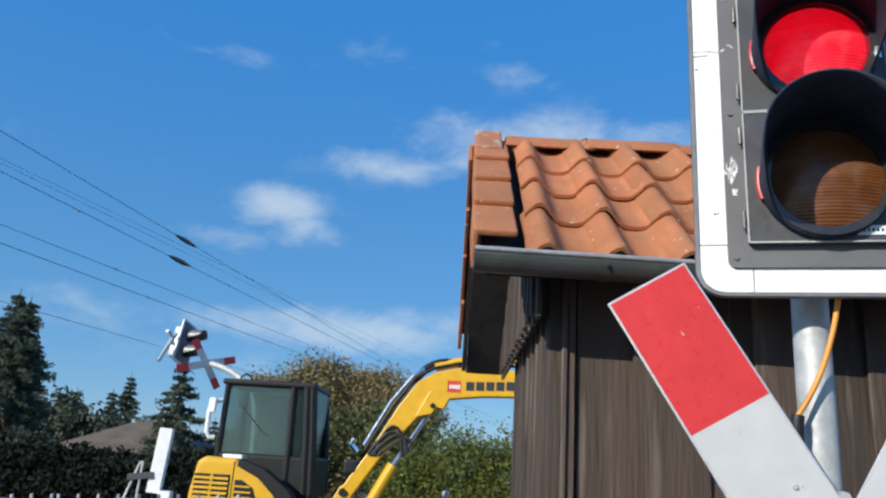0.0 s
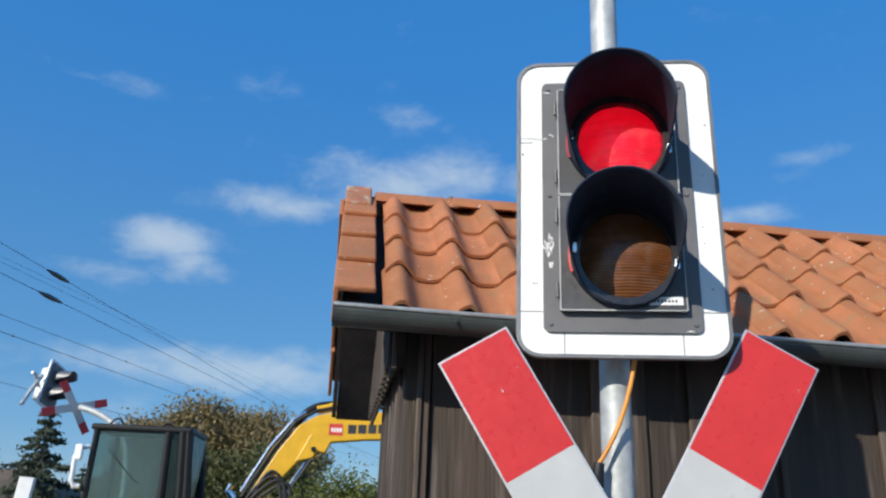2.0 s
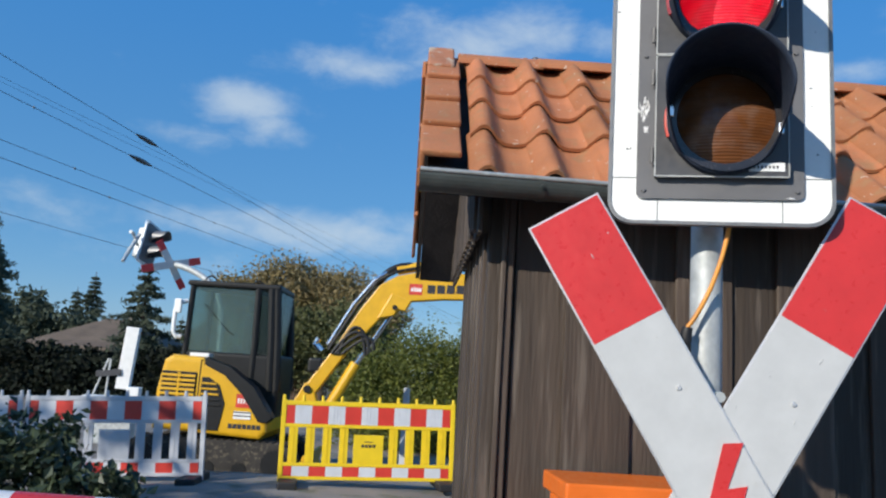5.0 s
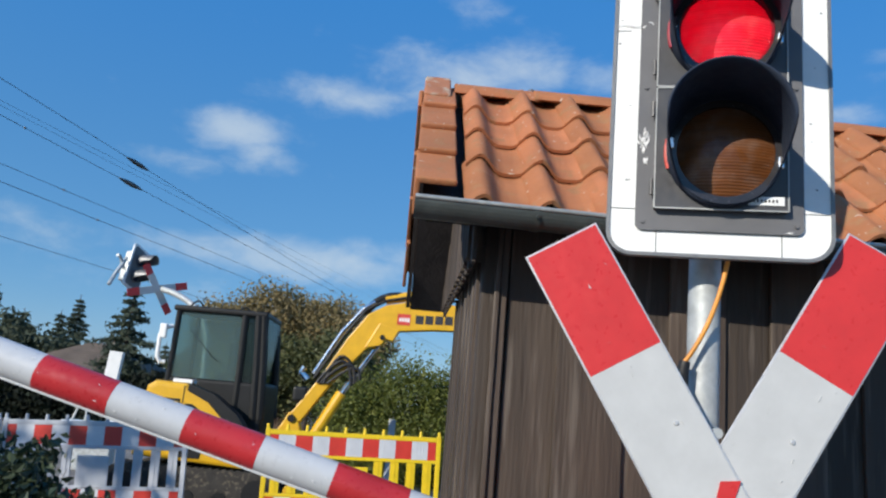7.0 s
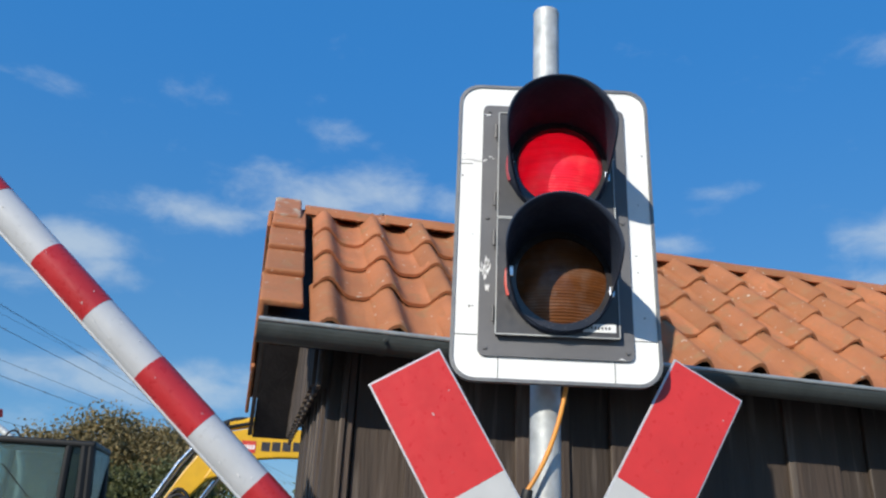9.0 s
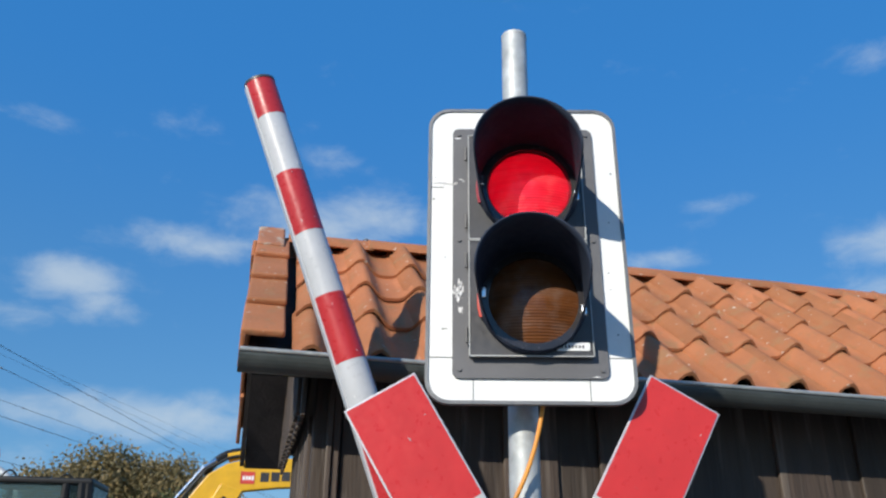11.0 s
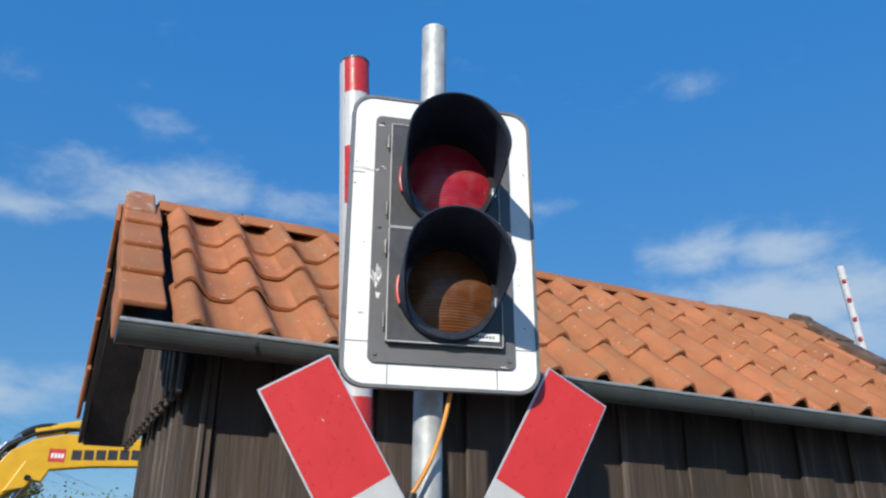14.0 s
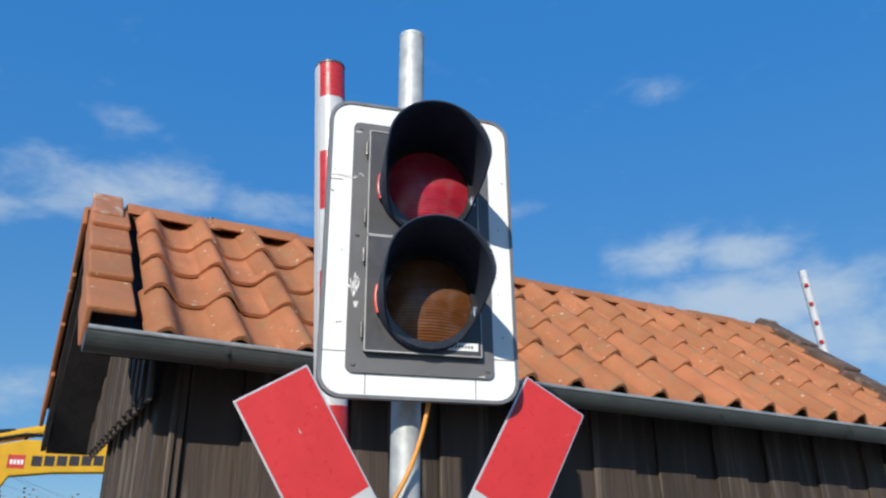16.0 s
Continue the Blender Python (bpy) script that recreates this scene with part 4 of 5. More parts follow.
def build_roof_tiles(roof, rng):
    tile, first = mesh_of(pantile_mesh(0.36), "pantile", M_TILE, True), mesh_of(pantile_mesh(0.42), "pantile", M_TILE, True)
    edge = mesh_of(pantile_mesh(0.36, -0.052), "pantile", M_TILE, True)
    verge_bm = box((-0.075, 0, 0.030), (0.072, 0.33, 0.056), 0.014, seg=3)
    box((-0.075, 0.0, -0.085), (-0.056, 0.33, 0.040), 0.006, verge_bm)
    verge = mesh_of(verge_bm, "verge_tile", M_TILE)
    old = mesh_of(box((-0.070, 0, 0.03), (0.052, 0.25, 0.058), 0.014, seg=3), "verge_tile", M_TILE_OLD)
    slab = mesh_of(box((-0.085, 0, -0.02), (0.085, 0.40, 0.022), 0.008), "verge_slab", M_VERGE)
    cap_bm = prism([(0.105 * math.cos(math.pi * i / 12), 0.075 * math.sin(math.pi * i / 12)) for i in range(13)] + [(0.088 * math.cos(math.pi * (12 - i) / 12), 0.060 * math.sin(math.pi * (12 - i) / 12)) for i in range(13)], 0, 0.40, 0.003, seg=1)
    cap = mesh_of(cap_bm, "ridge_tile", M_TILE)
    cs, sn = math.cos(radians(SLOPE)), math.sin(radians(SLOPE))

    def lay(me, name, u, d, side, lift=0.0, tip=0.0):
        v = EAVE_V + d * cs
        z = plane_z(v)
        if side > 0:
            m = pose(u, v, z, SLOPE, 0, 0)
        else:
            m = Matrix.Translation((u, BACK_V - v, z)) @ Matrix.Rotation(math.pi, 4, "Z") @ Matrix.Rotation(radians(SLOPE), 4, "X")
        return piece(name, me, roof, m @ pose(0, 0, lift + rng.uniform(-0.002, 0.003), tip + rng.uniform(-0.5, 0.5), rng.uniform(-0.6, 0.6), rng.uniform(-0.7, 0.7)))

    for side in (1, -1):
        for row, d in enumerate((0.026, 0.372, 0.655, 0.930)):
            for c in range(22):
                u = 0.213 + TILE_W * c
                if side < 0:
                    u = ROOF_LEN - u
                if 0.1 + (0.17 if side < 0 else 0.0) < u < ROOF_LEN - 0.1 - (0.12 if side > 0 else 0.0):
                    lay(edge if c == 0 and row else first if row == 0 else tile, "pantile", u, d, side)
        for d in (0.145, 0.425, 0.690, 0.955):
            lay(verge, "verge_tile", 0.055 if side > 0 else ROOF_LEN - 0.055, d, side, lift=0.034, tip=-5.0)
        for d in (0.145, 0.425, 0.690, 0.955):
            o = lay(verge, "verge_tile", ROOF_LEN - 0.055 if side > 0 else 0.034, d, side, lift=0.034, tip=-5.0)
            o.matrix_basis = o.matrix_basis @ Matrix.Diagonal((-1, 1, 1, 1))
        lay(old, "verge_tile", 0.052 if side > 0 else ROOF_LEN - 0.052, 1.09, side, lift=0.030)
        for d in (-0.02, 0.31, 0.64, 0.97):
            lay(slab, "verge_slab", ROOF_LEN - 0.07 if side > 0 else 0.07 + ROOF_LEN - 0.14, d, side, lift=0.092, tip=-3.0)
    # ridge tiles along the top
    for i in range(11):
        m = pose(0.12 + i * 0.375, RIDGE_V, RIDGE_Z + 0.004 + (0.006 if i % 2 else 0), 0, 0, -90) @ pose(0, 0, 0, rng.uniform(-1.2, 0.6), rng.uniform(-2, 2), rng.uniform(-1, 1))
        piece("ridge_tile", cap, roof, m)
    piece("ridge_knob", mesh_of(tube([(0, 0, 0), (0, 0, 0.012), (0, 0, 0.018)], [0.020, 0.018, 0.010], 10), "knob", M_HOUSING), roof, pose(0.49, RIDGE_V - 0.02, RIDGE_Z + 0.072))


# ---- plastic site fences ----
def fence(frame_mat, label, m, name_bars):
    f = thing("site_fence", label, "fence", m, "site fences")
    W = 2.10
    part("frame_post", box((0.0, -0.02, 0.03), (0.055, 0.02, 1.0), 0.008), frame_mat, f)
    part("frame_post", box((W - 0.055, -0.02, 0.03), (W, 0.02, 1.0), 0.008), frame_mat, f)
    for z0, z1 in ((0.93, 0.985), (0.675, 0.715), (0.225, 0.265), (0.07, 0.11)):
        part("rail", box((0.055, -0.018, z0), (W - 0.055, 0.018, z1), 0.006), frame_mat, f)
    for i in range(10):
        x = 0.025 + i * (W - 0.05) / 9
        part("peg", tube([(x, 0, 0.98), (x, 0, 1.05)], [0.022, 0.017], 10), frame_mat, f)
    n = 11
    for i in range(n):
        x0, x1 = 0.06 + (W - 0.12) * (i - 0.5) / (n - 1), 0.06 + (W - 0.12) * (i + 0.5) / (n - 1)
        x0, x1 = max(x0, 0.06), min(x1, W - 0.06)
        red = i % 2 == 0
        part("upper_band", box((x0, -0.013, 0.716), (x1 - 0.001, 0.013, 0.929)), M_BAND_RED if red else M_BAND_WHITE, f)
        part("lower_band", box((x0, -0.013, 0.111), (x1 - 0.001, 0.013, 0.224)), M_BAND_RED if red else M_BAND_WHITE, f)
        if not red and not frame_mat.name.startswith("white"):
            for q in (0.3, 0.5, 0.7):
                xr = x0 + (x1 - x0) * q
                part("rib", box((xr - 0.004, -0.017, 0.72), (xr + 0.004, -0.0125, 0.925)), M_BAND_WHITE, f)
    for i in range(10):
        x = 0.055 + (i + 0.5) * (W - 0.11) / 10
        if i in (4, 5):
            continue
        part("slat", box((x - 0.052, -0.012, 0.266), (x + 0.052, 0.012, 0.674), 0.004), frame_mat, f)
        part("slat_rib", box((x - 0.006, -0.018, 0.27), (x + 0.006, -0.011, 0.67)), frame_mat, f)
    panel = part("centre_panel", box((0.055 + 4 * 0.199 + 0.02, -0.012, 0.266), (0.055 + 6 * 0.199 - 0.02, 0.012, 0.60), 0.004), frame_mat, f)
    if name_bars:
        for i in range(4):
            part("print_bar", box((0.965 + i * 0.045, -0.0145, 0.455), (1.0 + i * 0.045, -0.0122, 0.49)), M_PRINT, panel)
        part("print_bar", box((1.0, -0.0145, 0.515), (1.1, -0.0122, 0.525)), M_PRINT, panel)
    for x in (0.12, W - 0.12):
        part("foot", box((x - 0.11, -0.36, 0.0), (x + 0.11, 0.36, 0.085), 0.02), M_RUBBER, f, "black recycled-plastic foot")
    return f


fence(M_PLASTIC_YELLOW, "yellow plastic site fence with red and white bands", pose(-3.19, 7.40, 0.0, 0, -1.5, 15.5), True)
white_fence = fence(M_PLASTIC_WHITE, "white plastic site fence with red and white bands", pose(-6.10, 6.95, -0.135, 0, -3.3, 8.2), False)
copy_thing(white_fence, pose(-8.20, 6.66, -0.258, 0, -3.3, 7.5))
copy_thing(white_fence, pose(-10.30, 6.42, -0.380, 0, -3.3, 6.0))


# ---- excavator ----
def build_excavator():
    ex = thing("mini_excavator", "yellow and black tracked excavator with its boom raised", "excavator", pose(-4.85, 10.0, PIT, 0, 0, 6))
    # own space: +x to the front, the side that faces the fences is -y
    for y0 in (-0.85, 0.45):
        track = new("track")
        track.parent = ex
        out = []
        for cx, a0, a1 in ((0.95, -90, 90), (-0.95, 90, 270)):
            out += [(cx + 0.29 * math.cos(radians(a0 + (a1 - a0) * i / 10)), 0.30 + 0.29 * math.sin(radians(a0 + (a1 - a0) * i / 10))) for i in range(11)]
        part("belt", prism(out, y0, y0 + 0.40, 0.01), M_TRACK, track, "muddy rubber track belt")
        for i in range(22):
            x = -1.05 + i * 0.1
            part("lug", box((x, y0 - 0.005, 0.0), (x + 0.045, y0 + 0.405, 0.022)), M_TRACK, track)
            part("lug", box((x, y0 - 0.005, 0.585), (x + 0.045, y0 + 0.405, 0.605)), M_TRACK, track)
        for x in (-0.95, -0.45, 0, 0.45, 0.95):
            part("roller", tube([(x, y0 - 0.012, 0.3 if abs(x) > 0.9 else 0.2), (x, y0, 0.3 if abs(x) > 0.9 else 0.2)], 0.2 if abs(x) > 0.9 else 0.1, 18), M_BLACK_PAINT, track)
    part("undercarriage", box((-0.7, -0.45, 0.2), (0.7, 0.45, 0.60), 0.04), M_BLACK_PAINT, ex)
    part("slew_ring", tube([(0, 0, 0.58), (0, 0, 0.66)], 0.5, 28), M_BLACK_PAINT, ex)
    part("dozer_blade", prism([(1.30, 0.02), (1.38, 0.02), (1.34, 0.25), (1.40, 0.45), (1.34, 0.45), (1.28, 0.25)], -0.85, 0.85, 0.01), M_YELLOW, ex)
    # upper body
    body = [(-0.86, 0.70), (0.70, 0.62), (0.80, 0.74), (0.76, 0.95), (0.46, 1.32), (0.12, 1.56), (-0.16, 1.68), (-0.22, 1.74), (-0.66, 1.76), (-0.78, 1.68), (-0.85, 1.25)]
    part("body", prism(body, -0.86, 0.86, 0.085, seg=4), M_YELLOW, ex, "yellow engine cover and side body")
    sweep = [(0.86, 0.94), (0.56, 1.36), (0.20, 1.62), (-0.18, 1.74), (-0.19, 1.64), (0.12, 1.50), (0.40, 1.24), (0.66, 0.88), (0.78, 0.86)]
    part("black_sweep", prism(sweep, -0.885, -0.60, 0.012), M_BLACK_PAINT, ex, "black curved side panel")
    grille = part("grille", box((-0.78, -0.874, 1.02), (-0.28, -0.855, 1.52), 0.01), M_BLACK_PAINT, ex, "ventilation grille with yellow slats")
    for i in range(7):
        z = 1.05 + i * 0.066
        part("slat", box((-0.77, -0.892, z), (-0.29, -0.866, z + 0.036), 0.006), M_YELLOW, grille)
    part("mullion", box((-0.545, -0.895, 1.03), (-0.515, -0.868, 1.51), 0.006), M_YELLOW, grille)
    vent = part("side_vent", prism([(-0.20, 0.72), (0.10, 0.72), (0.16, 1.10), (0.06, 1.36), (-0.10, 1.46), (-0.20, 1.46)], -0.874, -0.855, 0.004), M_BLACK_PAINT, ex, "dark side ventilation panel")
    for i in range(5):
        part("slat", box((-0.19, -0.890, 1.06 + i * 0.075), (0.10 - i * 0.02, -0.872, 1.085 + i * 0.075), 0.004), M_YELLOW if i > 1 else M_BLACK_PAINT, vent)
    part("panel_seam", box((-0.245, -0.8665, 0.72), (-0.233, -0.855, 1.70)), M_BLACK_PAINT, ex)
    part("cover_plate", box((-0.44, -0.80, 1.745), (-0.16, -0.55, 1.80), 0.01), M_WHITE, ex, "small white plate on the cover")
    decal = part("red_decal", box((0.32, -0.8665, 1.06), (0.53, -0.860, 1.25)), M_DECAL_RED, ex, "red square decal with pale bars")
    for i in range(4):
        part("bar", box((0.345 + 0.042 * i, -0.869, 1.12), (0.37 + 0.042 * i, -0.8667, 1.19)), M_WHITE, decal)
    sign = part("white_decal", box((0.30, -0.8665, 0.90), (0.55, -0.860, 1.01)), M_WHITE, ex, "white decal with dark lines")
    for z in (0.985, 0.935):
        part("decal_line", box((0.30, -0.869, z), (0.55, -0.8667, z + 0.018)), M_PRINT, sign)
    for i in range(7):
        part("mark_bar", box((0.24 + i * 0.068, -0.8665, 0.765), (0.295 + i * 0.068, -0.860, 0.83)), M_PRINT, ex, "dark lettering drawn as plain bars")
    # cab
    cab = new("cab")
    cab.parent = ex
    x0, x1, y0, y1, z0, z1 = -0.72, 0.76, -0.30, 0.72, 1.30, 2.88
    posts = [((x0 + 0.02, y0), (x0 + 0.06, y0)), ((x1, y0), (x1 - 0.12, y0)), ((x0 + 0.02, y1), (x0 + 0.06, y1)), ((x1, y1), (x1 - 0.12, y1)), ((0.37, y0), (0.35, y0)), ((0.66, y0 - 0.01), (0.56, y0 - 0.01))]
    for (ax, ay), (bx, by) in posts:
        w = 0.055 if ax == 0.37 else 0.062 if ax > 0.6 else 0.045
        part("pillar", tube([(ax, ay, z0), ((ax + bx) / 2 + 0.01, ay, (z0 + z1) / 2), (bx, by, z1 - 0.04)], w, 8), M_BLACK_PAINT, cab)
    part("cab_roof", box((x0 - 0.02, y0 - 0.06, z1 - 0.06), (x1 - 0.06, y1 + 0.06, z1 + 0.03), 0.05, seg=3), M_BLACK_PAINT, cab, "black cab roof")
    part("cab_base", box((x0 - 0.02, y0 - 0.03, 0.9), (x1 + 0.03, y1 + 0.03, 1.84), 0.06, seg=3), M_BLACK_PAINT, cab, "black cab lower panel")
    for y in (y0, y1):
        part("side_glass", prism([(x0 + 0.06, 1.80), (0.365, 1.80), (0.345, z1 - 0.07), (x0 + 0.09, z1 - 0.07)], y - 0.008, y + 0.008), M_CAB_GLASS, cab, "tinted cab side window")
        part("door_glass", prism([(0.375, 1.80), (x1 - 0.02, 1.80), (x1 - 0.12, z1 - 0.07), (0.355, z1 - 0.07)], y - 0.008, y + 0.008), M_DARK_GLASS, cab, "dark tinted door window")
    bm = box((x0 + 0.03, y0 + 0.05, 1.56), (x0 + 0.045, y1 - 0.05, z1 - 0.07))
    part("rear_glass", bm, M_CAB_GLASS, cab, "tinted cab rear window")
    part("front_glass", box((x1 - 0.07, y0 + 0.05, 1.3), (x1 - 0.055, y1 - 0.05, z1 - 0.07)), M_DARK_GLASS, cab, "tinted windscreen")
    seat = part("seat", box((-0.10, 0.05, 1.84), (0.35, 0.45, 1.95), 0.04), M_RUBBER, cab, "dark operator seat")
    part("backrest", box((0.10, -0.05, 1.9), (0.26, 0.45, 2.45), 0.06), M_RUBBER, seat)
    part("headrest", box((0.12, 0.02, 2.48), (0.24, 0.36, 2.68), 0.05), M_RUBBER, seat)
    part("wiper", tube([(-0.45, y0 - 0.02, 2.55), (-0.05, y0 - 0.02, 2.15), (0.05, y0 - 0.02, 2.1)], 0.006, 6), M_RUBBER, cab)
    part("lever", tube([(0.45, 0.0, 1.8), (0.5, 0.0, 2.15)], [0.02, 0.03], 8), M_RUBBER, cab)
    part("roof_handle", tube(curve_points((-0.50, y0, z1 + 0.02), (-0.40, y0, z1 + 0.20), (-0.30, y0, z1 + 0.02), 8), 0.014, 8), M_BLACK_PAINT, cab)
    part("roof_handle", tube(curve_points((0.25, y0, z1 + 0.02), (0.33, y0, z1 + 0.12), (0.42, y0, z1 + 0.02), 8), 0.012, 8), M_BLACK_PAINT, cab)
    part("roof_lamp", tube([(-0.72, y0 + 0.1, 2.82), (-0.62, y0 + 0.1, 2.82)], [0.05, 0.06], 12), M_BLACK_PAINT, cab, "small work lamp")
    mir = part("mirror_arm", tube([(-0.72, -0.32, 2.58), (-0.80, -0.40, 2.54), (-0.855, -0.43, 2.42), (-0.85, -0.43, 2.10), (-0.81, -0.41, 2.03), (-0.74, -0.38, 2.03)], 0.034, 10), M_WHITE, cab, "white mirror bracket")
    part("mirror", box((-0.87, -0.46, 2.38), (-0.76, -0.40, 2.60), 0.03, seg=3), M_WHITE, mir, "white mirror housing")
    # boom: pivot bracket, cranked arm, rams and hoses
    part("boom_bracket", prism([(0.95, 1.05), (1.42, 1.05), (1.34, 1.34), (1.27, 1.46), (1.18, 1.46), (1.10, 1.30)], -0.30, -0.08, 0.02), M_YELLOW, ex, "yellow boom foot bracket")
    part("pivot_pin", tube([(1.23, -0.34, 1.37), (1.23, -0.04, 1.37)], 0.055, 14), M_BLACK_PAINT, ex)
    boom = [(1.16, 1.38), (1.36, 1.33), (1.77, 1.95), (2.20, 2.46), (2.40, 2.60), (2.70, 2.80), (3.2, 2.86), (4.9, 2.94), (4.9, 3.24), (3.2, 3.28), (2.82, 3.27), (2.46, 3.18), (2.20, 3.02), (1.92, 2.62), (1.56, 1.98)]
    part("boom", prism(boom, -0.30, -0.06, 0.02), M_YELLOW, ex, "yellow cranked boom")
    lug = [(2.20, 2.50), (2.44, 2.56), (2.52, 2.66), (2.62, 2.64), (2.70, 2.80), (2.40, 2.90)]
    part("boom_lug", prism(lug, -0.33, -0.03, 0.015), M_YELLOW, ex)
    part("lug_pin", tube([(2.46, -0.35, 2.68), (2.46, -0.01, 2.68)], 0.04, 10), M_BLACK_PAINT, ex)
    part("boom_top_pipe", tube([(1.50, -0.32, 1.98), (1.88, -0.32, 2.66), (2.17, -0.32, 3.07), (2.45, -0.32, 3.24), (2.82, -0.32, 3.33), (4.8, -0.32, 3.34)], 0.025, 8), M_BLACK_PAINT, ex, "hydraulic pipe along the boom")
    part("boom_side_pipe", tube([(1.48, -0.27, 2.05), (1.83, -0.27, 2.70), (2.14, -0.27, 3.11), (2.30, -0.27, 3.22)], 0.035, 8), M_CHROME, ex, "bright hydraulic pipe")
    part("boom_head_guard", tube(curve_points((2.15, -0.18, 3.02), (2.35, -0.18, 3.44), (2.85, -0.18, 3.34), 8), 0.06, 10), M_BLACK_PAINT, ex)
    part("arm_ram", tube([(2.45, -0.18, 3.28), (3.2, -0.18, 3.46), (4.9, -0.18, 3.50)], 0.075, 12), M_YELLOW, ex, "yellow arm ram")
    part("boom_ram", tube([(1.56, -0.18, 1.12), (1.92, -0.18, 1.80)], 0.085, 16), M_YELLOW, ex, "yellow boom ram")
    part("ram_rod", tube([(1.92, -0.18, 1.80), (2.46, -0.18, 2.68)], 0.042, 14), M_CHROME, ex, "polished ram rod")
    for k, (bend, r) in enumerate((((2.00, -0.34, 2.62), 0.026), ((2.14, -0.36, 2.52), 0.024), ((1.88, -0.33, 2.74), 0.024), ((2.2, -0.34, 2.4), 0.022))):
        part("hose", tube(curve_points((1.55 + 0.05 * k, -0.33, 1.92), bend, (2.06 + 0.04 * k, -0.33, 1.92 + 0.03 * k), 14), r, 8), M_RUBBER, ex, "black hydraulic hose")
    part("fittings", tube([(1.40, -0.33, 1.95), (1.30, -0.33, 2.05), (1.34, -0.33, 2.14)], 0.05, 8), M_CHROME, ex, "bright hydraulic fittings")
    part("beacon_box", box((1.2, -0.3, 1.62), (1.42, -0.08, 1.84), 0.04), M_BLACK_PAINT, ex)
    d2 = part("red_decal", box((2.66, -0.3065, 2.90), (2.86, -0.300, 3.07)), M_DECAL_RED, ex)
    for i in range(4):
        part("bar", box((2.69 + 0.042 * i, -0.309, 2.95), (2.72 + 0.042 * i, -0.3067, 3.01)), M_WHITE, d2)
    for i in range(7):
        part("mark_bar", box((2.94 + i * 0.150, -0.3065, 2.935 + i * 0.008), (3.06 + i * 0.150, -0.300, 3.065 + i * 0.008)), M_PRINT, ex, "dark lettering drawn as plain bars")
    stick = [(4.7, 3.3), (5.0, 3.35), (4.75, 1.7), (4.6, 1.3), (4.45, 1.6)]
    part("dipper", prism(stick, -0.28, -0.08, 0.02), M_YELLOW, ex, "yellow dipper arm")
    part("bucket", prism([(4.4, 1.4), (4.75, 1.35), (4.7, 0.9), (4.4, 0.7), (4.1, 0.75), (4.0, 1.0), (4.2, 0.95)], -0.5, 0.14, 0.02), M_BLACK_PAINT, ex, "dark digging bucket")


build_excavator()


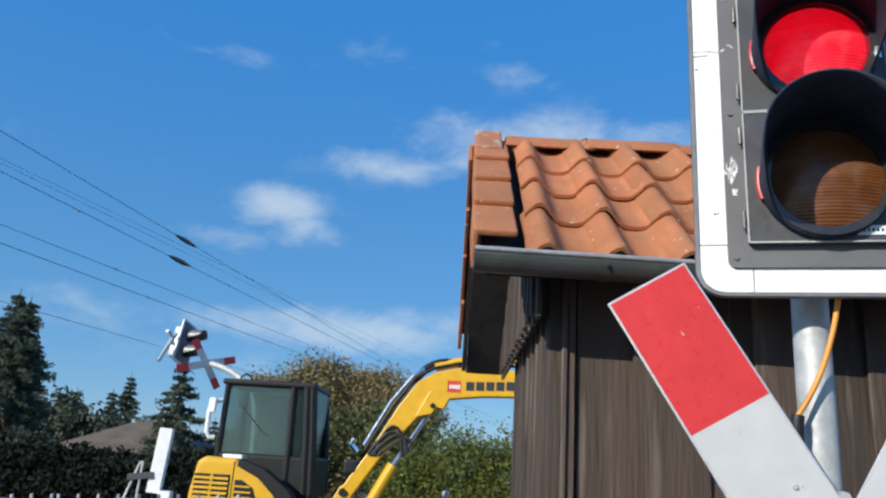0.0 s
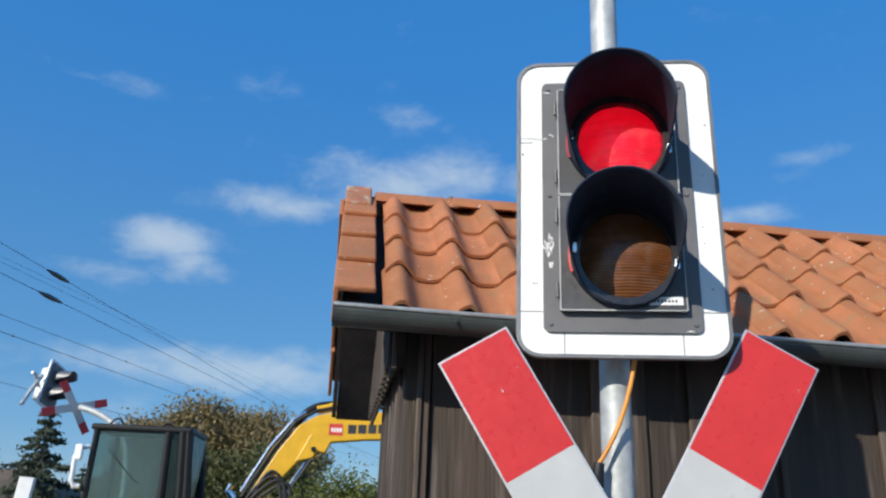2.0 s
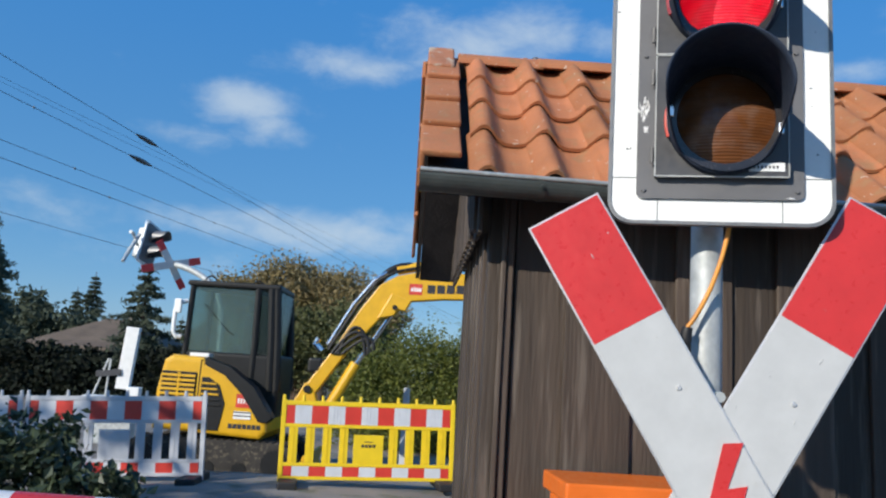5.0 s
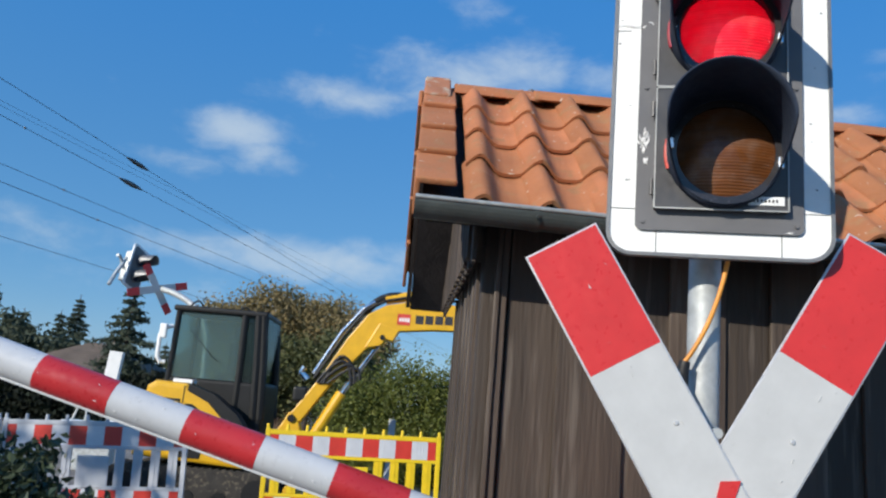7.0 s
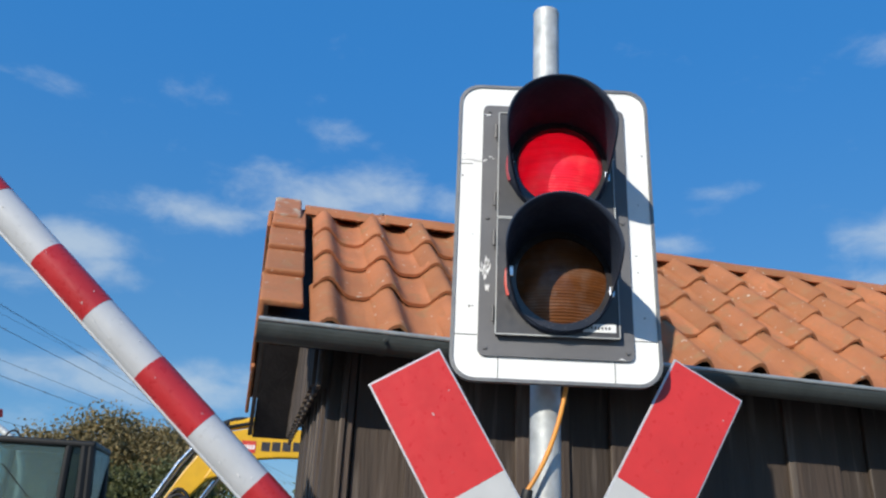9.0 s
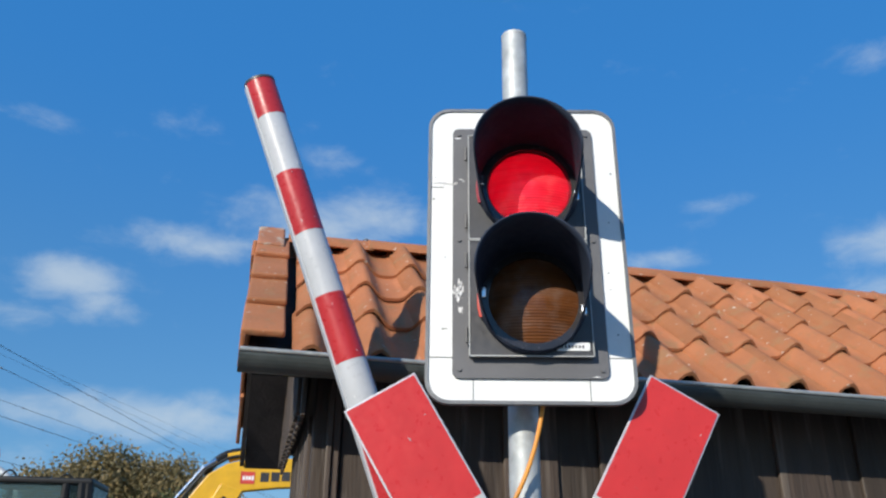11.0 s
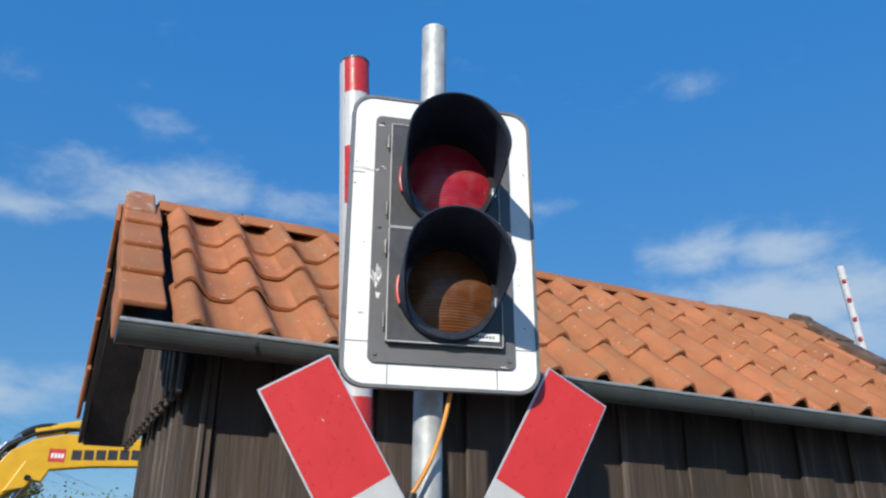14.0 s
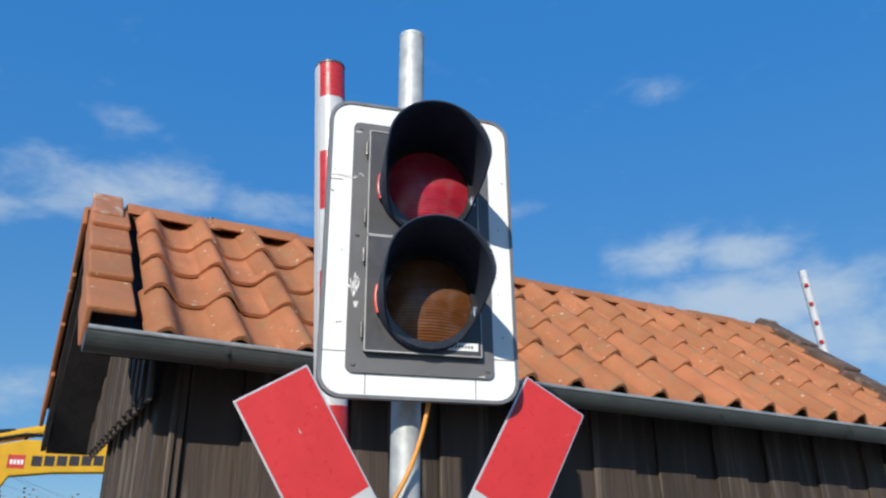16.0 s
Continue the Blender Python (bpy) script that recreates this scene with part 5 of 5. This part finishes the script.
# ---- far crossing signal, leaning on a bent mast ----
def build_far_signal():
    s = thing("leaning_signal", "crossing signal and cross on a bent leaning mast", "traffic signal", pose(-8.45, 15.0, 3.52))
    mast = [(1.35, 0.10, -3.82), (1.30, 0.10, -1.5)] + [tuple(p) for p in curve_points((1.28, 0.10, -1.2), (1.22, 0.10, -0.2), (0.05, 0.10, 0.02), 12)]
    part("mast", tube(mast, 0.07, 14), M_GALV, s, "bent galvanised mast", smooth=True)
    for a, L in ((-15.6, 0.72), (55, 0.62)):
        b = new("beam")
        b.parent = s
        b.matrix_basis = pose(0, 0, 0, 0, 0, 52) @ pose(0, 0 if a < 0 else 0.03, 0, 0, a, 0)
        part("white_field", box((-0.6 * L, -0.012, -0.085), (0.6 * L, 0.0, 0.085), 0.004), M_FILM_WHITE, b)
        for x in (-1, 1):
            lo, hi = sorted((x * 0.602 * L, x * L))
            part("red_end", box((lo, -0.012, -0.085), (hi, 0.0, 0.085), 0.004), M_FILM_RED, b)
    head = new("head")
    head.parent = s
    head.matrix_basis = pose(-0.60, 0.05, 0.44, 0, 14, 84) @ Matrix.Scale(1.22, 4)
    part("board", prism(rounded(-0.27, -0.42, 0.27, 0.42, 0.06), 0.0, 0.03, 0.004), M_WHITE, head, "white board edge")
    part("dark_face", prism(rounded(-0.22, -0.37, 0.22, 0.37, 0.03), -0.02, 0.0), M_GREY_PLATE, head)
    part("lamp_body", box((-0.16, 0.03, -0.30), (0.16, 0.22, 0.30), 0.03), M_GALV, head, "grey lamp body")
    for z in (0.16, -0.15):
        part("hood", hood_mesh(0.125, 0.30, 0.0, 0.0), M_RIM, head, m=pose(0, -0.02, z), smooth=True)
        part("lens", lens_mesh(0.1, 0.01), M_HOOD, head, m=pose(0, -0.025, z))
    part("fixing_arm", tube([(-0.2, 0.12, -0.1), (-0.42, 0.12, 0.05), (-0.5, 0.12, 0.04)], 0.03, 8), M_GALV, head)
    part("fixing_arm", tube([(-0.25, 0.10, 0.1), (-0.42, 0.10, -0.3), (-0.50, 0.10, -0.55)], 0.035, 8), M_GALV, head)
    # far barrier drive: white upright counterweight on a steel frame
    d = thing("far_barrier_drive", "white upright barrier counterweight on a steel frame", "barrier machine", pose(-8.25, 13.0, PIT, 0, 0, 14))
    part("counterweight", box((-0.125, -0.1, 1.05), (0.125, 0.1, 2.27), 0.01), M_WHITE, d, "white sheet-metal counterweight", m=pose(0, 0, 0, 0, 3.5, 0))
    part("base_cabinet", box((-0.35, -0.25, 0.0), (0.35, 0.25, 0.82), 0.02), M_GALV, d)
    part("frame_rod", tube([(-0.48, -0.1, 0.82), (-0.24, -0.1, 1.62), (-0.2, -0.1, 1.62), (-0.22, -0.1, 0.82)], 0.02, 8), M_GALV, d)
    part("shelf", box((-0.62, -0.25, 0.78), (0.42, 0.25, 0.90), 0.015), M_WHITE, d)
    part("lever", box((-0.25, -0.14, 1.30), (0.22, -0.11, 1.42), 0.01), M_HOUSING, d, m=pose(0, 0, 0, 0, -8, 0))
    part("wheel", ring_mesh(0.06, 0.11, -0.30, -0.26, 20), M_GALV, d, m=pose(-0.3, 0, 0.72))
    part("small_box", box((0.18, -0.2, 0.90), (0.42, 0.1, 1.10), 0.02), M_WHITE, d)
    # raised far boom beyond the shed
    b = thing("far_barrier_boom", "white raised barrier boom with red marks beyond the shed", "barrier", pose(8.12, 6.0, 0))
    part("boom", tube([(0.20, 0, 0), (-0.27, 0, 5.18)], 0.055, 16), M_BAR_WHITE, b)
    for i in range(12):
        z = 4.95 - i * 0.27
        x = -0.27 + (5.18 - z) * 0.47 / 5.18
        part("red_mark", box((x - 0.060, -0.060, z - 0.026), (x - 0.018, -0.02, z + 0.026), 0.006), M_BAR_RED, b, m=pose(0, 0, 0))
    part("base", box((-0.05, -0.25, 0.0), (0.55, 0.3, 1.1), 0.03), M_GALV, b)


build_far_signal()


# ---- overhead line ----
def build_wires():
    line = thing("overhead_line", "dark overhead railway wires running into the distance", "overhead line")
    runs = (((-14.52, 12, 8.97), (-11.05, 70, 8.85), 0.016), ((-14.34, 12, 8.12), (-11.2, 70, 10.98), 0.008), ((-14.31, 12, 8.02), (-11.12, 70, 10.3), 0.008),
            ((-14.29, 12, 7.86), (-11.06, 70, 8.94), 0.016), ((-14.02, 12, 6.48), (-11.03, 70, 8.56), 0.013), ((-13.93, 12, 6.03), (-10.98, 70, 7.75), 0.016),
            ((-13.65, 12, 4.65), (-10.86, 70, 5.92), 0.012))
    for a, b, r in runs:
        a, b = Vector(a), Vector(b)
        part("wire", tube([a + (a - b) * 0.12] + [a.lerp(b, t) for t in (0.0, 0.1, 0.3, 0.6, 1.0)] + [b + (b - a) * 1.5], r * 0.62, 6), M_WIRE, line)
    for (a, b, _), y in ((runs[0], 23.2), (runs[3], 22.7)):
        p = Vector(a).lerp(Vector(b), (y - 12) / 58)
        d = (Vector(b) - Vector(a)).normalized()
        part("insulator", tube([p - d * 0.75, p - d * 0.5, p - d * 0.2, p + d * 0.2, p + d * 0.5, p + d * 0.75], [0.02, 0.055, 0.085, 0.085, 0.055, 0.02], 10), M_HOUSING, line, "dark ribbed insulator")
    for k, (a, b, _) in enumerate(runs[3:6]):
        for i in range(4):
            p = Vector(a).lerp(Vector(b), 0.09 + i * 0.16 + 0.03 * k)
            part("clamp", box(p - Vector((0.015, 0.03, 0.03)), p + Vector((0.015, 0.03, 0.03))), M_WIRE, line)
    mast = thing("line_mast", "slender grey lattice mast beside the railway", "mast", pose(-7.5, 34, PIT))
    for x in (-0.12, 0.12):
        part("chord", tube([(x, 0, 0), (x, 0, 5.9)], 0.04, 6), M_GALV, mast)
    for i in range(14):
        part("lacing", tube([(-0.12 if i % 2 else 0.12, 0, 0.4 * i), (0.12 if i % 2 else -0.12, 0, 0.4 * i + 0.4)], 0.02, 5), M_GALV, mast)


build_wires()


# ---- houses ----
def build_house(name, label, m, w, d, eave, ridge, hip, wall_mat, roof_mat):
    h = thing(name, label, "house", m)
    part("wall", box((-w / 2 + 0.5, -d / 2 + 0.5, 0), (w / 2 - 0.5, d / 2 - 0.5, eave), 0.02), wall_mat, h)
    verts = [(-w / 2, -d / 2, eave), (w / 2, -d / 2, eave), (w / 2, d / 2, eave), (-w / 2, d / 2, eave), (-w / 2 + hip, 0, ridge), (w / 2 - hip, 0, ridge), (-w / 2, -d / 2, eave - 0.15), (w / 2, -d / 2, eave - 0.15), (w / 2, d / 2, eave - 0.15), (-w / 2, d / 2, eave - 0.15)]
    roof = sheet("roof", verts, [(0, 1, 5, 4), (1, 2, 5), (2, 3, 4, 5), (3, 0, 4), (0, 6, 7, 1), (1, 7, 8, 2), (2, 8, 9, 3), (3, 9, 6, 0), (9, 8, 7, 6)], roof_mat, h, label="tiled hip roof")
    n = 14
    for i in range(1, n):
        t = i / n
        a = Vector((-w / 2 + hip * t, -d / 2 * (1 - t) - 0.012, eave + (ridge - eave) * t))
        b = Vector((w / 2 - hip * t, -d / 2 * (1 - t) - 0.012, eave + (ridge - eave) * t))
        part("tile_course", tube([a, b], 0.022, 5), roof_mat, roof)
    part("chimney", box((w * 0.04, 0.1, ridge - 0.9), (w * 0.04 + 0.38, 0.5, ridge + 0.40), 0.02), M_GROUND, roof, "grey chimney")
    for x in (-0.3, -0.05, 0.22):
        win = part("window", box((w * x - 0.45, -d / 2 + 0.44, 0.75), (w * x + 0.45, -d / 2 + 0.52, min(eave - 0.3, 1.7)), 0.01), M_WHITE, h)
        part("pane", box((w * x - 0.38, -d / 2 + 0.42, 0.82), (w * x + 0.38, -d / 2 + 0.44, min(eave - 0.38, 1.62))), M_CAB_GLASS, win)
    return h


build_house("house", "low house with a brown tiled hip roof among trees", pose(-19.45, 33.6, PIT, 0, 0, -4), 5.0, 7.2, 2.05, 3.45, 1.7, M_WALL_FAR, M_ROOF_FAR)
build_house("house", "low house with a red tiled roof behind the trees", pose(-27.8, 43.0, PIT, 0, 0, 8), 5.0, 6.0, 2.0, 2.9, 1.5, M_WALL_FAR, M_TILE_OLD)
build_house("house", "yellow rendered house with a dark roof beyond the shed", pose(38.6, 24.2, 0, 0, 0, -52), 8.0, 8.0, 10.2, 11.6, 2.2, M_WALL_YELLOW, M_ROOF_FAR)


# ---- trees and shrubs ----
def spruce(m, height, width, seed, label):
    """A spruce: tapered trunk, tiers of drooping boughs with many small sprays, uneven outline."""
    rng = np.random.default_rng(seed)
    t = thing("spruce", label, "tree", m, "spruces")
    part("trunk", tube([(0, 0, 0), (0.03, 0, height * 0.5), (0, 0, height)], [height * 0.022, height * 0.014, 0.015], 8), M_BARK, t)
    pts, limbs = [], bmesh.new()
    tiers = int(height * 3.2)
    for i in range(tiers):
        z = height * (0.10 + 0.88 * i / tiers)
        reach = 1.35 * width * (1 - z / height) ** 0.85 * rng.uniform(0.75, 1.2) + 0.08
        for k in range(rng.integers(6, 10)):
            a = rng.uniform(0, 2 * np.pi)
            r = reach * rng.uniform(0.6, 1.12)
            n = max(8, int(r * 85))
            s = rng.uniform(0.05, 1, n) ** 0.7
            x, y = np.cos(a) * r * s, np.sin(a) * r * s
            zz = z - 0.30 * r * s ** 1.5 + 0.10 * r * s ** 4
            q = np.stack([x, y, zz], 1) + rng.normal(0, 0.05 + 0.05 * reach, (n, 3)) * [1, 1, 0.6]
            pts.append(q)
            if k % 3 == 0:
                tube([(0, 0, z), (np.cos(a) * r * 0.6, np.sin(a) * r * 0.6, z - 0.10 * r)], [0.03, 0.01], 4, limbs)
    part("limbs", limbs, M_BARK, t)
    crown = leaves("crown", np.concatenate(pts), 0.080 if height > 5.6 else 0.068, L_SPRUCE, t, seed, 2.6)
    return t


def broadleaf(name, m, lobes, n, size, mat, seed, label, trunk_h, trunk_r, category="tree", bare=0.0):
    """A tree or shrub: trunk, limbs to every lobe, and leaves thinned unevenly through the lobes."""
    rng = np.random.default_rng(seed)
    t = thing(name, label, category, m)
    limbs = bmesh.new()
    part("trunk", tube([(0, 0, 0), (0.05, 0.02, trunk_h * 0.6), (0, 0, trunk_h)], [trunk_r, trunk_r * 0.75, trunk_r * 0.55], 10), M_BARK, t)
    pts = []
    volume = [l[3] * l[4] * l[5] for l in lobes]
    for l, v in zip(lobes, volume):
        c, r = np.array(l[:3]), np.array(l[3:6])
        tube([(0, 0, trunk_h * 0.8), tuple((c + [0, 0, trunk_h]) / 2 + rng.normal(0, 0.1, 3)), tuple(c)], [trunk_r * 0.5, trunk_r * 0.3, trunk_r * 0.1], 5, limbs)
        for _ in range(7):
            d = rng.normal(size=3)
            d /= np.linalg.norm(d)
            tube([tuple(c), tuple(c + d * r * 0.55 + [0, 0, 0.1]), tuple(c + d * r * 1.02)], [trunk_r * 0.12, trunk_r * 0.07, trunk_r * 0.03], 4, limbs)
        k = int(n * v / sum(volume))
        sub = max(5, k // 70)
        cc = rng.normal(size=(sub, 3))
        cc = cc / np.linalg.norm(cc, axis=1)[:, None] * rng.uniform(0.35, 1.0, (sub, 1)) ** 0.6 * r + c
        who = rng.integers(0, sub, k)
        pts.append(cc[who] + rng.normal(0, 0.17, (k, 3)) * r)
    part("limbs", limbs, M_BARK, t)
    p = np.concatenate(pts)
    p = p[p[:, 2] > 0.04]
    leaves("crown", p, size, mat, t, seed)
    return t


SPRUCE = "dark green spruce behind the houses"
for i, (x, y, h, w) in enumerate(((-27.8, 45, 7.0, 1.25), (-29.2, 45.5, 6.0, 1.2), (-31.4, 45, 5.9, 1.5), (-15.1, 27, 5.5, 1.55), (-25.4, 31, 8.8, 2.3), (-35.0, 45, 9.2, 2.0), (-27.6, 33, 9.6, 2.6), (-22.6, 47, 4.6, 1.2))):
    spruce(pose(x, y, PIT, 0, 0, 40 * i), h, w, 20 + i, SPRUCE)

broadleaf("autumn_tree", pose(-9.6, 30, PIT), [(-2.6, 0, 4.0, 1.7, 1.5, 1.5), (-0.8, 0, 4.7, 1.8, 1.6, 1.5), (1.3, 0.3, 4.6, 1.8, 1.6, 1.3), (2.9, 0.2, 3.9, 1.4, 1.3, 1.3), (-1.0, -0.4, 2.6, 2.6, 1.5, 1.5), (1.8, -0.3, 2.4, 2.3, 1.4, 1.5)], 64000, 0.085, L_AUTUMN, 41, "broad tree turning brown in autumn", 3.0, 0.25)
broadleaf("olive_tree", pose(-7.6, 26, PIT), [(-1.2, 0, 2.6, 1.5, 1.2, 1.4), (0.8, 0, 2.9, 1.4, 1.2, 1.2), (1.9, 0, 1.9, 1.2, 1.0, 1.2), (-2.4, 0, 1.6, 1.2, 1.0, 1.2)], 26000, 0.09, L_OLIVE, 42, "dull green tree behind the excavator", 2.0, 0.16)
broadleaf("green_shrub", pose(-2.6, 16, PIT), [(-1.2, 0, 1.0, 0.9, 0.8, 1.1), (-0.1, 0, 1.6, 1.0, 0.8, 1.15), (1.1, 0.2, 1.5, 1.0, 0.8, 1.2), (2.3, 0.2, 1.5, 1.0, 0.8, 1.2), (0.2, -0.3, 0.7, 1.6, 0.8, 0.8)], 72000, 0.044, L_GREEN, 43, "tall bright green hedge shrub behind the fence", 1.0, 0.08, "shrub")
broadleaf("green_shrub", pose(2.4, 17, PIT), [(-1.2, 0, 1.3, 1.2, 0.9, 1.3), (0.8, 0, 1.6, 1.3, 0.9, 1.3)], 26000, 0.046, L_GREEN, 44, "tall bright green hedge shrub behind the shed", 1.0, 0.08, "shrub")
broadleaf("green_tree", pose(13.1, 9.6, 0), [(0, 0, 2.6, 1.1, 1.1, 0.9), (0.9, 0.2, 2.2, 1.0, 1.0, 1.0), (0.1, 0, 1.5, 1.2, 1.0, 1.0)], 9000, 0.09, L_GREEN, 45, "leafy green tree beyond the shed", 1.6, 0.1)
broadleaf("dark_shrub", pose(-4.25, 4.0, -0.02), [(-0.55, 0, 0.48, 0.6, 0.5, 0.46), (0.15, 0.05, 0.46, 0.5, 0.45, 0.42), (0.55, 0, 0.38, 0.40, 0.4, 0.34), (-1.3, 0, 0.48, 0.6, 0.5, 0.48)], 6500, 0.055, L_BUSH, 46, "dark glossy evergreen shrub by the fence", 0.25, 0.04, "shrub")
# hedge whose leaf colour carries the deep shade in front of the house
broadleaf("dark_hedge", pose(-18.5, 26, PIT), [(-9 + 1.8 * i, 0.2 * (i % 2), 0.85, 1.4, 0.9, 0.95 + 0.12 * (i % 3)) for i in range(10)], 34000, 0.16, L_SHADED_HEDGE, 47, "hedge before the low house, coloured near-black for the shade there", 0.5, 0.1, "hedge")
broadleaf("dark_shrub", pose(-29, 40, PIT), [(-3, 0, 2.0, 2.4, 1.4, 2.2), (0, 0, 2.4, 2.6, 1.4, 2.4), (3.4, 0, 1.7, 2.4, 1.4, 2.0), (-6, 0, 2.6, 2.6, 1.5, 2.6)], 26000, 0.2, L_SPRUCE, 48, "dark evergreen shrubs between the houses", 1.0, 0.15, "shrub")
broadleaf("dark_shrub", pose(-14.6, 40, PIT), [(-3, 0, 1.6, 2.2, 1.4, 1.8), (0, 0, 1.8, 2.4, 1.4, 2.0)], 9000, 0.2, L_OLIVE, 49, "dull green shrubs beside the railway", 1.0, 0.15, "shrub")


broadleaf("roadside_tree", pose(-9.6, -2.2, 0), [(0.9, 0.4, 3.8, 1.4, 1.0, 0.95), (-0.4, 0.2, 4.4, 1.1, 0.9, 0.9), (-2.6, 0.4, 5.6, 1.3, 1.0, 0.8)], 1300, 0.15, L_OLIVE, 51, "leafy roadside tree that shades the evergreen shrub", 2.6, 0.14)

hoop = thing("pipe_hoop", "arched galvanised pipe hoop beside the shed", "barrier hoop")
part("pipe", tube([(3.98, 2.30, 0), (3.99, 2.27, 1.5), (4.01, 2.25, 1.64), (4.06, 2.18, 1.77), (4.15, 2.06, 1.835), (4.28, 1.92, 1.85), (4.42, 1.76, 1.82), (4.52, 1.66, 1.72), (4.57, 1.61, 1.58), (4.58, 1.60, 0)], 0.042, 16), M_GALV, hoop, smooth=True)

bmp = box((-0.05, -0.05, 0), (0.05, 0.05, 1.46), 0.01)
marker = thing("marker_post", "slim white marker post before the hedge", "post", pose(-2.30, 11.4, PIT))
part("post", bmp, M_PLASTIC_WHITE, marker)

build_roof_tiles(shed_roof, shed_rng)


# ---- what moves ----
def motions():
    boom_angles = ((0, 0.9), (5.0, 0.9), (5.6, 0.9), (6.0, 3.2), (6.8, 12.6), (7.0, 15.1), (7.5, 21.7), (8.0, 28.1), (8.5, 35.0), (9.0, 41.8), (10.0, 55.6), (11.0, 69.0), (11.5, 75.0), (12.0, 80.2), (12.5, 83.9), (13.0, 86.75), (13.5, 87.0), (16.0, 87.0))
    walk(barrier_boom, [(t, pose(*PIVOT, 0, a, BOOM_YAW)) for t, a in boom_angles])
    rows = ((0, -0.020, 0), (12.0, -0.020, 0), (12.4, -0.020, 0), (12.55, -0.020, 0), (12.60, -0.020, 0), (12.62, -0.020, 0), (12.64, 0.100, 60), (12.66, 0.100, 120), (12.68, 0.045, 180), (12.70, 0.045, 180), (12.75, 0.045, 180), (13.0, 0.045, 180), (16.0, 0.045, 180))
    walk(lamp_insert, [(t, pose(0.006, y, 2.268, 0, 0, a)) for t, y, a in rows])


motions()
